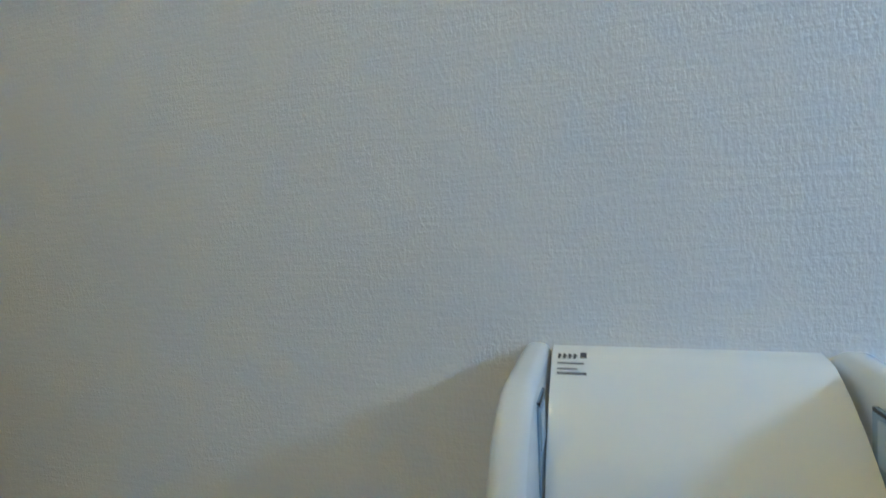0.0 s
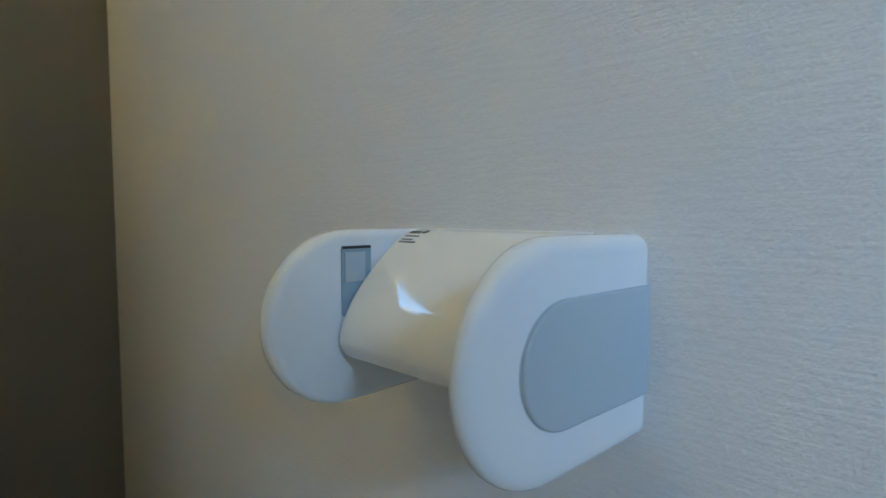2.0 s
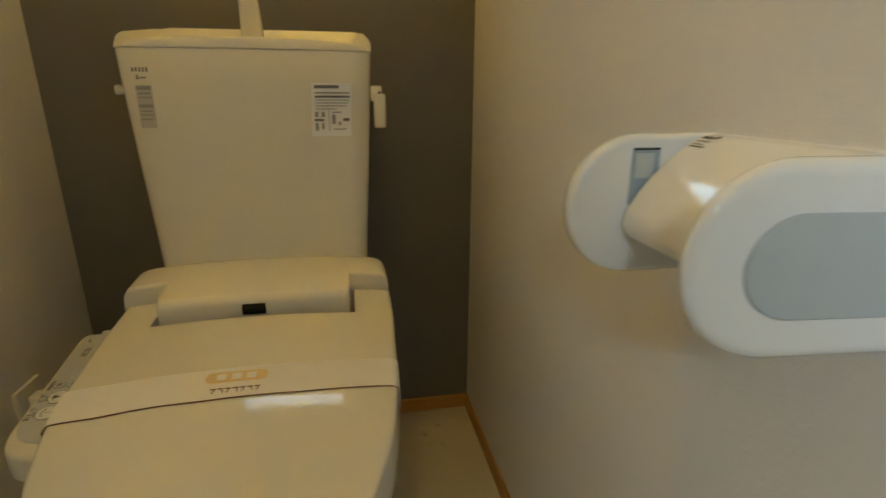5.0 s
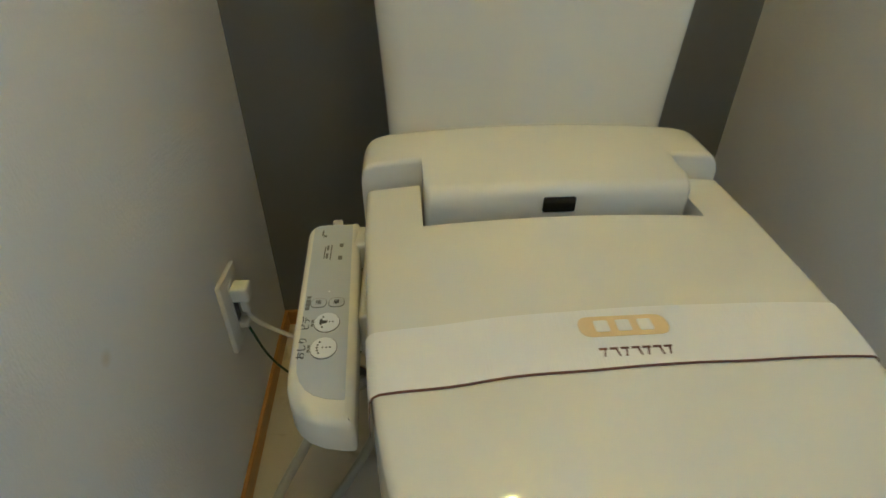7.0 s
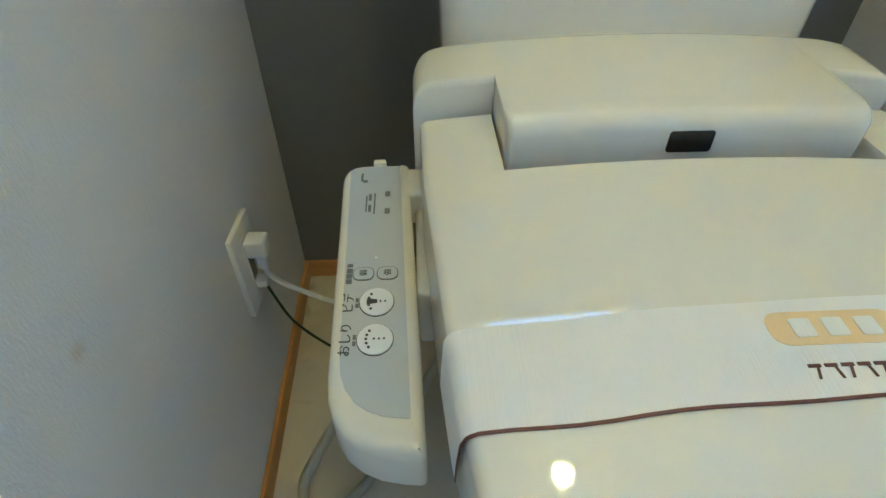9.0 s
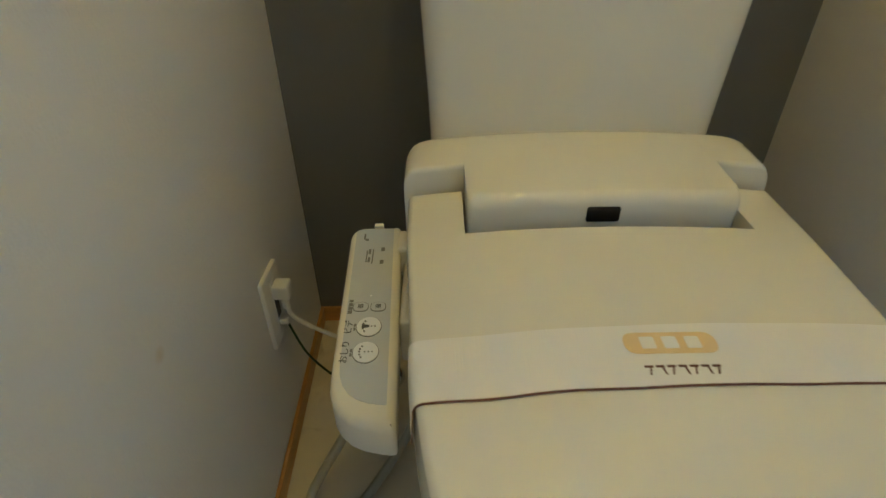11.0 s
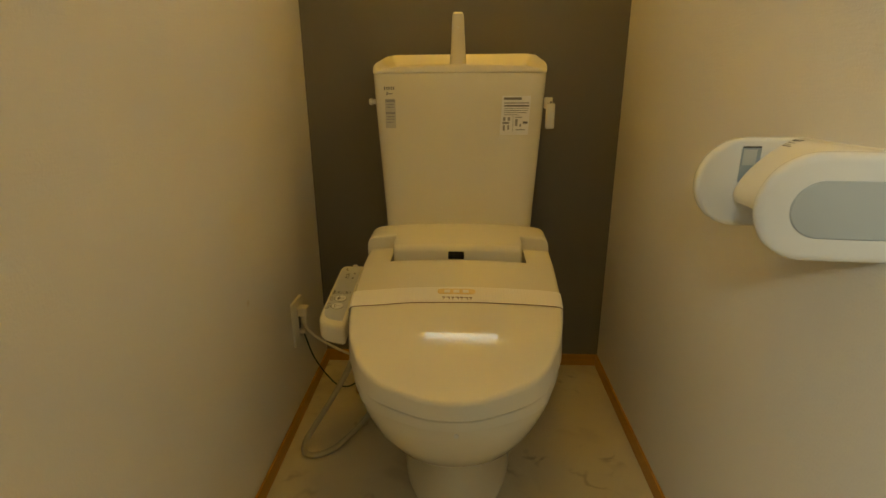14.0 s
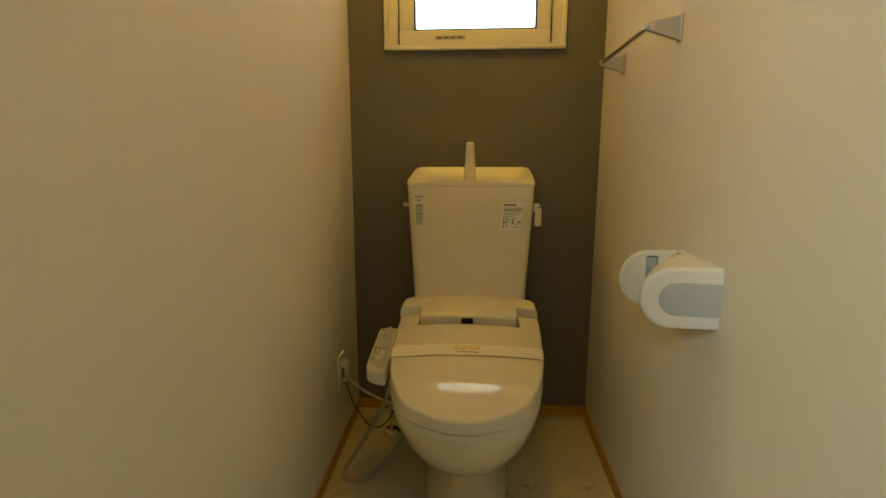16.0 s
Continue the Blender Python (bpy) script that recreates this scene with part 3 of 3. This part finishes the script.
    part("arm_neck", box(0.226, 0.262, -0.418, -0.374, 0.438, 0.4745, 0.006, 3), M_UNIT, arm)
    part("tab", box(0.199, 0.211, -0.374, -0.366, 0.462, 0.4795, 0.002), M_UNIT, arm)
    part("side_cover", box(0.237, 0.252, -0.525, -0.400, 0.398, 0.456, 0.005, 3), M_UNIT, arm)
    g = smooth_outline([(0.179, -0.380), (0.179 + shear(-0.622), -0.622), (0.224 + shear(-0.622), -0.624), (0.224, -0.379)], [0.008, 0.042, 0.002, 0.002], 6)
    sheet = lambda h: (lambda x, y: ptop(x, y) + h)
    keypad = part("keypad", loft([[(x, y, ptop(x, y) - 0.001) for x, y in g], [(x, y, ptop(x, y) + 0.0006) for x, y in g]]), M_PANEL, arm, "grey keypad sheet")

    def on_panel(x, y, outline, h0, h1):
        return loft([[(x + a, y + b, ptop(x, y + b) + h0) for a, b in outline], [(x + a, y + b, ptop(x, y + b) + h1) for a, b in outline]])

    circle = lambda r, n=24: [(r * math.cos(k * math.tau / n), r * math.sin(k * math.tau / n)) for k in range(n)]
    pill = lambda a, b: smooth_outline([(-a, -b), (a, -b), (a, b), (-a, b)], min(a, b) * 0.98, 5)
    dot = lambda r: circle(r, 8)
    for y in (-0.568, -0.5365):
        part("button_ring", on_panel(0.2085, y, circle(0.0127), 0.0004, 0.0010), M_INK, keypad)
        part("button", on_panel(0.2085, y, circle(0.0121), 0.0004, 0.0017), M_BUTTON, keypad, "round white button")
        for k in range(5):
            part("icon_mark", on_panel(0.2025 + abs(k - 2) ** 2 * 0.0005, y + (k - 2) * 0.0032, dot(0.0010), 0.0015, 0.0021), M_INK, keypad)
        for k in range(3):
            part("icon_mark", on_panel(0.2078 + k * 0.0034, y, dot(0.0008), 0.0015, 0.0021), M_INK, keypad)
    part("icon_mark", on_panel(0.2050, -0.5365, [(-0.0035, -0.0026), (0.004, -0.0014), (0.004, 0.0014), (-0.0035, 0.0026)], 0.0015, 0.0021), M_INK, keypad)
    for x in (0.1975, 0.2155):
        part("button_ring", on_panel(x, -0.5095, pill(0.0082, 0.0066), 0.0004, 0.0010), M_INKGREY, keypad)
        part("button", on_panel(x, -0.5095, pill(0.0074, 0.0058), 0.0004, 0.0014), M_PANEL, keypad)
    bars = [(0.1870, -0.5165, 0.0022, 0.0022), (0.1870, -0.5113, 0.0022, 0.0022), (0.1870, -0.5061, 0.0022, 0.0022), (0.1870, -0.5009, 0.0022, 0.0016),
            (0.1945, -0.534, 0.0011, 0.0018), (0.1945, -0.539, 0.0011, 0.0018), (0.1945, -0.5655, 0.0011, 0.0018), (0.1945, -0.5705, 0.0011, 0.0018),
            (0.2135, -0.418, 0.0022, 0.0032), (0.2135, -0.440, 0.0022, 0.0032), (0.2025, -0.430, 0.0007, 0.013), (0.1985, -0.422, 0.0013, 0.0042),
            (0.1985, -0.436, 0.0013, 0.0042), (0.1955, -0.430, 0.0007, 0.010), (0.190, -0.394, 0.0010, 0.0052), (0.193, -0.400, 0.0020, 0.0018)]
    for x, y, a, b in bars:
        part("print_bar", on_panel(x, y, [(-a, -b), (a, -b), (a, b), (-a, b)], 0.0004, 0.0009), M_INKGREY, keypad)
    part("indicator", on_panel(0.2065, -0.4935, dot(0.0011), 0.0004, 0.001), M_BUTTON, keypad)
    for words, x, y, size in (("おしり", 0.1915, -0.5805, 0.0090), ("ビデ", 0.1915, -0.5455, 0.0090), ("弱", 0.1998, -0.5125, 0.0062), ("強", 0.2178, -0.5125, 0.0062)):
        cu = bpy.data.curves.new("writing", "FONT")
        cu.body, cu.size, cu.extrude = words, size, 0.0002
        tmp = bpy.data.objects.new("tmp", cu)
        scene.collection.objects.link(tmp)
        me = bpy.data.meshes.new_from_object(tmp.evaluated_get(bpy.context.evaluated_depsgraph_get()))
        bpy.data.objects.remove(tmp)
        for v in me.vertices:
            a, b, c = v.co
            px, py = x - b, y + a
            v.co = (px, py, ptop(px, py) + (0.0009 if size > 0.008 else 0.0017) + c)
        me.materials.append(M_INK)
        ob = new("writing", me)
        ob.parent = keypad
        ob.matrix_parent_inverse = keypad.matrix_world.inverted()
    return t, lid


toilet, lid = build_toilet()


# ---- paper band over the lid ----
def build_band():
    band = thing("paper_band", (X0, -0.63, 0.50), "white paper band with brown edge wrapped round the closed lid", "paper band")
    y0, y1 = BAND0, BAND1

    def section(y, lift):
        hw = half_width(y)
        flat, border = lid_side(hw)
        d0, h0 = border[-1]
        z0 = lid_top(X0 - d0, y) - h0
        left = []
        for f in (0.72, 0.48, 0.24):
            d = d0 + (hw - d0) * (f * 1.3 if f < 0.5 else 0.65 + 0.35 * (f - 0.5) / 0.5)
            left.append((X0 - d - lift, y, z0 + (lid_bottom(X0 - d, y) - z0) * f))
        for d, h in reversed(border):
            out = (d - flat) / (d0 - flat)
            left.append((X0 - d - lift * out, y, lid_top(X0 - d, y) - h + lift * (1 - 0.6 * out)))
        mid = []
        n = 24
        xa, xb = X0 - flat, X0 + flat
        for k in range(n + 1):
            x = xa + (xb - xa) * k / n
            mid.append((x, y, lid_top(x, y) + lift))
        right = [(2 * X0 - x, yy, z) for x, yy, z in reversed(left)]
        return left + mid + right

    def wave(i, n, amp):
        return amp * (noise.noise((i * 0.35, 0.3, amp * 90)) + 0.4 * math.sin(i * 0.9))

    def strip(ya, yb, lift, thick, amp_a=0.0, amp_b=0.0, rows=6, lo=0, hi=0):
        bm = bmesh.new()
        grid = []
        cols = None
        for layer in (lift, lift + thick):
            sheet = []
            for r in range(rows + 1):
                f = r / rows
                sec = section(ya + (yb - ya) * f, layer)
                sec = sec[lo:len(sec) - hi]
                cols = len(sec)
                line = []
                for i, (x, y, z) in enumerate(sec):
                    dy = wave(i, cols, amp_a) * (1 - f) + wave(i, cols, amp_b) * f
                    dy += -0.0045 + 0.0045 * (x - X0) / 0.2
                    line.append(bm.verts.new((x, y + dy, z + lid_top(x, y + dy) - lid_top(x, y))))
                sheet.append(line)
            grid.append(sheet)
        for s, sheet in enumerate(grid):
            for r in range(rows):
                for i in range(cols - 1):
                    q = (sheet[r][i], sheet[r][i + 1], sheet[r + 1][i + 1], sheet[r + 1][i])
                    bm.faces.new(q if s else q[::-1])
        lo_s, hi_s = grid
        for a in (0, rows):
            for i in range(cols - 1):
                bm.faces.new((lo_s[a][i], lo_s[a][i + 1], hi_s[a][i + 1], hi_s[a][i]))
        for i in (0, cols - 1):
            for r in range(rows):
                bm.faces.new((lo_s[r][i], lo_s[r + 1][i], hi_s[r + 1][i], hi_s[r][i]))
        return bm

    part("paper", strip(y0, y1 + 0.0017, 0.0008, 0.0005, 0.0008, 0.0012), M_BAND, band)
    part("edge_line", strip(y1 + 0.0017, y1, 0.0009, 0.0006, 0.0012, 0.0012, 1), M_BROWN, band, "brown printed edge line")
    surf = lambda x, y, h: lid_top(x, y) + 0.0013 + h

    def flat(outline, x, y, h0, h1):
        return loft([[(x + a, y + b, surf(x + a, y + b, h0)) for a, b in outline], [(x + a, y + b, surf(x + a, y + b, h1)) for a, b in outline]])
    oval = smooth_outline([(-0.037, -0.0105), (0.037, -0.0105), (0.037, 0.0105), (-0.037, 0.0105)], 0.0102, 6)
    part("oval_mark", flat(oval, 0.4615, OVAL_Y, 0.0001, 0.0004), M_ORANGE, band, "orange oval with white print")
    block = smooth_outline([(-0.0058, -0.0058), (0.0058, -0.0058), (0.0058, 0.0058), (-0.0058, 0.0058)], 0.0015, 3)
    for k in range(3):
        part("print_block", flat(block, 0.4435 + k * 0.018, OVAL_Y, 0.0003, 0.0007), M_BAND, band)
    for k in range(7):
        x = 0.4375 + k * 0.0086
        ty = y1 + 0.0098
        part("print_bar", flat([(-0.0033, -0.0009), (0.0033, -0.0009), (0.0033, 0.0009), (-0.0033, 0.0009)], x, ty + 0.003, 0.0001, 0.0005), M_BROWN, band)
        lean = 0.0025 if k % 2 else -0.001
        part("print_bar", flat([(lean, -0.004), (lean + 0.0014, -0.004), (0.0024, 0.003), (0.001, 0.003)], x, ty, 0.0001, 0.0005), M_BROWN, band)


build_band()


# ---- labels on the tank ----
def on_tank(x):
    u = (x - X0) / 0.2
    return -0.277 - 0.013 * (1 - u * u)


def sticker(name, x0, x1, z0, z1, material, parent, label="", lift=0.0006, lean=0.0):
    n = 6
    bm = bmesh.new()
    rows = []
    for l in (0.0001 if lift < 0.0008 else lift - 0.0004, lift):
        rows.append([[bm.verts.new((x0 + (x1 - x0) * i / n + lean * (1 - k), on_tank(x0 + (x1 - x0) * i / n) - l - 0.0006, z0 + (z1 - z0) * k)) for i in range(n + 1)] for k in (0, 1)])
    for s in rows:
        for i in range(n):
            bm.faces.new((s[0][i], s[0][i + 1], s[1][i + 1], s[1][i]))
    a, b = rows
    for k in (0, 1):
        for i in range(n):
            bm.faces.new((a[k][i], a[k][i + 1], b[k][i + 1], b[k][i]))
    for i in (0, n):
        bm.faces.new((a[0][i], a[1][i], b[1][i], b[0][i]))
    return part(name, bm, material, parent, label)


def build_labels():
    s = thing("notice_sticker", (0.593, -0.288, 0.83), "white notice sticker with small diagrams on the tank", "sticker")
    sticker("sheet", 0.560, 0.628, 0.787, 0.877, M_STICK, s, lean=-0.004)
    rows = [(0.564, 0.606, 0.868, 0.8735, M_INKGREY), (0.565, 0.624, 0.8595, 0.862, M_PRINT), (0.565, 0.624, 0.8525, 0.8562, M_INKGREY), (0.565, 0.624, 0.848, 0.8495, M_PRINT),
            (0.565, 0.622, 0.843, 0.8445, M_PRINT), (0.565, 0.618, 0.838, 0.8395, M_PRINT), (0.565, 0.600, 0.833, 0.8345, M_PRINT),
            (0.563, 0.569, 0.820, 0.829, M_PRINT), (0.574, 0.580, 0.820, 0.829, M_PRINT), (0.5865, 0.5875, 0.796, 0.831, M_PRINT),
            (0.562, 0.578, 0.813, 0.817, M_INKGREY), (0.563, 0.568, 0.797, 0.810, M_PRINT), (0.574, 0.578, 0.799, 0.810, M_PRINT),
            (0.592, 0.608, 0.827, 0.829, M_PRINT), (0.592, 0.598, 0.808, 0.824, M_PRINT), (0.603, 0.607, 0.806, 0.812, M_PRINT), (0.611, 0.622, 0.813, 0.818, M_INKGREY),
            (0.594, 0.616, 0.798, 0.8, M_PRINT)]
    for a, b, c, d, m in rows:
        sticker("print_bar", a, b, c, d, m, s, lift=0.0011)
    q = thing("spec_sticker", (0.292, -0.28, 0.84), "small grey data sticker on the tank", "sticker")
    sticker("sheet", 0.280, 0.305, 0.803, 0.871, M_STICKG, q)
    for a, b, c, d in ((0.281, 0.304, 0.864, 0.870), (0.282, 0.302, 0.857, 0.8595), (0.282, 0.303, 0.851, 0.853), (0.281, 0.304, 0.836, 0.841),
                       (0.282, 0.302, 0.829, 0.831), (0.282, 0.302, 0.823, 0.825), (0.282, 0.300, 0.816, 0.818)):
        sticker("print_bar", a, b, c, d, M_PRINT, q, lift=0.0011)
    p = thing("maker_mark", (0.292, -0.28, 0.893), "dark printed maker mark on the tank", "printed mark")
    for i in range(5):
        sticker("print_bar", 0.2785 + i * 0.0054, 0.2815 + i * 0.0054, 0.892, 0.899, M_INKGREY, p)
    sticker("print_bar", 0.284, 0.287, 0.880, 0.887, M_INKGREY, p)
    sticker("print_bar", 0.288, 0.299, 0.882, 0.884, M_INKGREY, p)


build_labels()


# ---- paper holder ----
def build_holder():
    h = thing("paper_holder", (W, -0.925, 0.77), "white plastic toilet paper holder with grey end insert", "paper holder")

    def d_outline(x_tip, z0, z1, x_wall, n=20, low=0.0):
        r = (z1 - z0) / 2
        zc = (z0 + z1) / 2
        pts = [(x_wall, z1)]
        cx = x_tip + r * 1.02
        for k in range(n + 1):
            a = math.pi / 2 + math.pi * k / n
            pts.append((cx + r * 1.02 * math.cos(a), zc + r * math.sin(a) + low * (1 - abs(math.cos(a))) * (1 if math.sin(a) < 0 else 0)))
        pts.append((x_wall, z0))
        return pts

    def slab(outline, ya, yb, edge, sides=(True, True)):
        """A plate in the x-z plane from ya to yb (ya > yb), its two rims rounded."""
        flip = [(x, z) for x, z in outline]
        def ring(d, y):
            o = inset(flip, d)
            return [(min(x, W) if abs(x - W) < 0.02 and d else x, y, z) for x, z in [(W if flip[i][0] == W else o[i][0], o[i][1]) for i in range(len(o))]]
        rings = []
        steps = 4
        for k in range(steps + 1):
            a = k / steps * math.pi / 2
            rings.append(ring(edge * (1 - math.sin(a)), ya - edge * (1 - math.cos(a))))
        for k in range(steps + 1):
            a = (1 - k / steps) * math.pi / 2
            rings.append(ring(edge * (1 - math.sin(a)), yb + edge * (1 - math.cos(a))))
        return loft(rings)

    plate = d_outline(0.784, 0.7150, 0.8305, W)
    far = part("end_plate", slab(d_outline(0.789, 0.711, 0.8305, W), -0.8290, -0.8455, 0.006), M_WHITE, h)
    near = part("end_plate", slab(plate, -0.992, -1.0155, 0.0095), M_WHITE, h)
    ins = d_outline(0.816, 0.7415, 0.8025, W)
    inlay = part("insert", slab(ins, -1.0135, -1.0178, 0.0016), M_INSERT, near, "grey-blue inlay")
    # the outer face leans back towards its free end
    for ob in (near, inlay):
        for v in ob.data.vertices:
            v.co.y += 0.11 * (0.905 - v.co.x) * min(max((-0.992 - v.co.y) / 0.0235, 0.0), 1.0)
    for plate_ob, y0, y1 in ((far, -0.8452, -0.8465), (near, -0.9888, -0.9902)):
        s = smooth_outline([(0.841, 0.772), (0.8655, 0.772), (0.8655, 0.8195), (0.841, 0.8195)], 0.0025, 3)
        part("slot", loft([[(x, y0, z) for x, z in s], [(x, y1, z) for x, z in s]]), M_SLOT, plate_ob, "blue-grey recess")
        part("slot_shade", box(0.8415, 0.865, min(y0, y1) - 0.0006, max(y0, y1) + 0.0002, 0.8175, 0.8193), M_DARK, plate_ob)
        part("slot_step", box(0.843, 0.860, min(y0, y1) - 0.0010, max(y0, y1) + 0.0007, 0.7950, 0.8150, 0.0005), M_INSERT, plate_ob)
    # the hinged cover: a bent sheet
    prof = spline([(0.9150, 0, 0.8305), (0.896, 0, 0.8260), (0.872, 0, 0.8085), (0.852, 0, 0.788), (0.8405, 0, 0.769), (0.8375, 0, 0.757), (0.8395, 0, 0.7475)], 16)
    pts = [(p.x, p.z) for p in prof]
    th = 0.0028
    inner = []
    for i, (x, z) in enumerate(pts):
        a = Vector(pts[max(i - 1, 0)])
        b = Vector(pts[min(i + 1, len(pts) - 1)])
        d = (b - a).normalized()
        inner.append((x - d.y * th, z + d.x * th))
    loop = pts + inner[::-1]
    # the sheet's lower corners are rounded in its own plane
    runs = [0.0]
    for p, q in zip(pts, pts[1:]):
        runs.append(runs[-1] + (Vector(p) - Vector(q)).length)
    corner = 0.009
    draw_in = [corner - math.sqrt(max(0.0, corner ** 2 - max(0.0, corner - (runs[-1] - v)) ** 2)) for v in runs]
    draw_in += draw_in[::-1]
    bm = loft([[(x, y + sgn * d, z) for (x, z), d in zip(loop, draw_in)] for y, sgn in ((-0.8480, -1), (-0.8486, -1), (-0.9868, 1), (-0.9878, 1))])
    cover = part("cover", bm, M_COVER, h, "glossy white hinged cover")
    # small print by the hinge
    def on_cover(y0, y1, x0, x1, m):
        f = lambda x: next(za + (zb - za) * (xa - x) / max(xa - xb, 1e-6) for (xa, za), (xb, zb) in zip(pts, pts[1:]) if xb <= x <= xa)
        bm = bmesh.new()
        c = [(x0, y0), (x1, y0), (x1, y1), (x0, y1)]
        lo = [bm.verts.new((x - 0.0002, y, f(x) + 0.0002)) for x, y in c]
        hi = [bm.verts.new((x - 0.0005, y, f(x) + 0.0005)) for x, y in c]
        bm.faces.new(hi)
        bm.faces.new(lo[::-1])
        for i in range(4):
            bm.faces.new((lo[i], lo[(i + 1) % 4], hi[(i + 1) % 4], hi[i]))
        part("print_bar", bm, m, cover)
    for i in range(4):
        on_cover(-0.8515 - i * 0.0029, -0.8528 - i * 0.0029, 0.9020, 0.8978, M_INK)
        on_cover(-0.8528 - i * 0.0029, -0.8537 - i * 0.0029, 0.9005, 0.8996, M_INK)
    on_cover(-0.8640, -0.8675, 0.9038, 0.8984, M_INK)
    on_cover(-0.8515, -0.8660, 0.8945, 0.8937, M_INKGREY)
    on_cover(-0.8515, -0.8625, 0.8908, 0.8901, M_INKGREY)
    on_cover(-0.8515, -0.8675, 0.8885, 0.8873, M_INKGREY)
    # wall plate behind the roll space
    part("back_plate", box(W - 0.006, W, -0.9885, -0.847, 0.722, 0.829, 0.0015), M_COVER, h)


build_holder()


# ---- towel bar ----
def build_towel_bar():
    b = thing("towel_bar", (W, -0.5, 1.30), "chrome towel bar on two wedge brackets", "towel bar")
    for y0, y1 in ((-0.722, -0.708), (-0.281, -0.267)):
        o = smooth_outline([(W - 0.075, 1.3105), (W - 0.075, 1.2955), (W - 0.004, 1.273), (W - 0.004, 1.323)], [0.006, 0.006, 0.002, 0.002], 4)
        br = part("bracket", loft([[(x, y1, z) for x, z in o], [(x, y0, z) for x, z in o]]), M_SATIN, b)
        part("wall_plate", box(W - 0.005, W, y0 - 0.004, y1 + 0.004, 1.269, 1.327, 0.0012), M_SATIN, br)
        part("end_cap", lathe([(0.008, 0), (0.008, 0.002), (0.005, 0.004)], Matrix.Translation((W - 0.067, y0 if y0 < -0.5 else y0, 1.303)) @ Matrix.Rotation(radians(90), 4, "X"), 16), M_CHROME, br)
    part("bar", lathe([(0.0062, 0), (0.0062, 0.43)], Matrix.Translation((W - 0.067, -0.281 + 0.001, 1.303)) @ Matrix.Rotation(radians(90), 4, "X"), 20), M_CHROME, b)


build_towel_bar()


# ---- outlet, plug, cords, hose, valve ----
def build_outlet():
    o = thing("power_outlet", (0, -0.267, 0.268), "white wall power outlet with a plug in it", "power outlet")
    pl = part("cover_plate", box(0, 0.008, -0.305, -0.230, 0.204, 0.332, 0.0025, 3), M_PLATE, o)
    part("socket_insert", box(0.0078, 0.0092, -0.279, -0.256, 0.222, 0.314, 0.001), M_PLATE, pl)
    part("socket_patch", box(0.0090, 0.0096, -0.2755, -0.2595, 0.246, 0.284), M_INKGREY, pl, "grey patch painted as the dark open socket")
    part("earth_cap", box(0.0092, 0.024, -0.277, -0.258, 0.232, 0.243, 0.0025), M_PLATE, pl, "open earth terminal cap")
    p = thing("power_plug", (0.02, -0.268, 0.305), "cream power plug with white cord", "plug")
    part("plug_body", box(0.0096, 0.036, -0.2815, -0.2545, 0.286, 0.312, 0.004, 3), M_PLATE, p)
    part("cord_grip", box(0.018, 0.031, -0.276, -0.261, 0.262, 0.290, 0.004, 3), M_PLATE, p)
    part("cord", tube([(0.025, -0.268, 0.268), (0.028, -0.267, 0.246), (0.05, -0.262, 0.218), (0.10, -0.255, 0.180), (0.16, -0.25, 0.152), (0.22, -0.25, 0.150), (0.27, -0.25, 0.18)], 0.0038), M_CORD, p)
    w = thing("earth_wire", (0.02, -0.268, 0.24), "thin dark green earth wire from the outlet", "wire")
    part("wire", tube([(0.018, -0.268, 0.236), (0.023, -0.268, 0.215), (0.040, -0.266, 0.155), (0.068, -0.250, 0.088), (0.100, -0.238, 0.045), (0.14, -0.225, 0.045), (0.18, -0.215, 0.100), (0.21, -0.21, 0.14), (0.26, -0.21, 0.15)], 0.0021), M_WIRE, w)

    # the outlet, plug and wire sit on the skewed wall
    for ob in (o, p, w):
        ob.matrix_world = Matrix.Translation((0.0092, -0.016, 0.014)) @ ob.matrix_world


build_outlet()


def build_plumbing():
    hse = thing("water_hose", (0.10, -0.42, 0), "grey flexible water hose looping on the floor", "hose")
    part("hose", tube([(0.215, -0.33, 0.40), (0.205, -0.34, 0.30), (0.175, -0.365, 0.20), (0.125, -0.40, 0.11), (0.085, -0.43, 0.05), (0.066, -0.455, 0.020),
                       (0.075, -0.485, 0.0085), (0.110, -0.487, 0.008), (0.150, -0.455, 0.010), (0.200, -0.385, 0.03), (0.245, -0.32, 0.07), (0.29, -0.28, 0.12)], 0.0078, 14), M_HOSE, hse)
    v = thing("stop_valve", (0.170, -0.185, 0), "chrome stop valve on a floor flange", "valve")
    part("flange", lathe([(0.034, 0), (0.034, 0.003), (0.028, 0.014), (0.015, 0.020)], Matrix.Translation((0.170, -0.185, 0))), M_CHROME, v)
    part("pipe", lathe([(0.008, 0.018), (0.008, 0.13)], Matrix.Translation((0.170, -0.185, 0)), 16), M_CHROME, v)
    part("valve_body", lathe([(0.012, 0.08), (0.015, 0.085), (0.015, 0.125), (0.012, 0.13)], Matrix.Translation((0.170, -0.185, 0)), 18), M_CHROME, v)
    part("handle", lathe([(0.011, 0), (0.013, 0.004), (0.013, 0.014), (0.010, 0.017)], Matrix.Translation((0.170, -0.199, 0.105)) @ Matrix.Rotation(radians(90), 4, "X"), 18), M_CHROME, v)
    part("supply_pipe", tube([(0.170, -0.185, 0.13), (0.172, -0.18, 0.18), (0.20, -0.15, 0.23), (0.25, -0.12, 0.30), (0.27, -0.12, 0.42)], 0.005), M_SATIN, v)


build_plumbing()
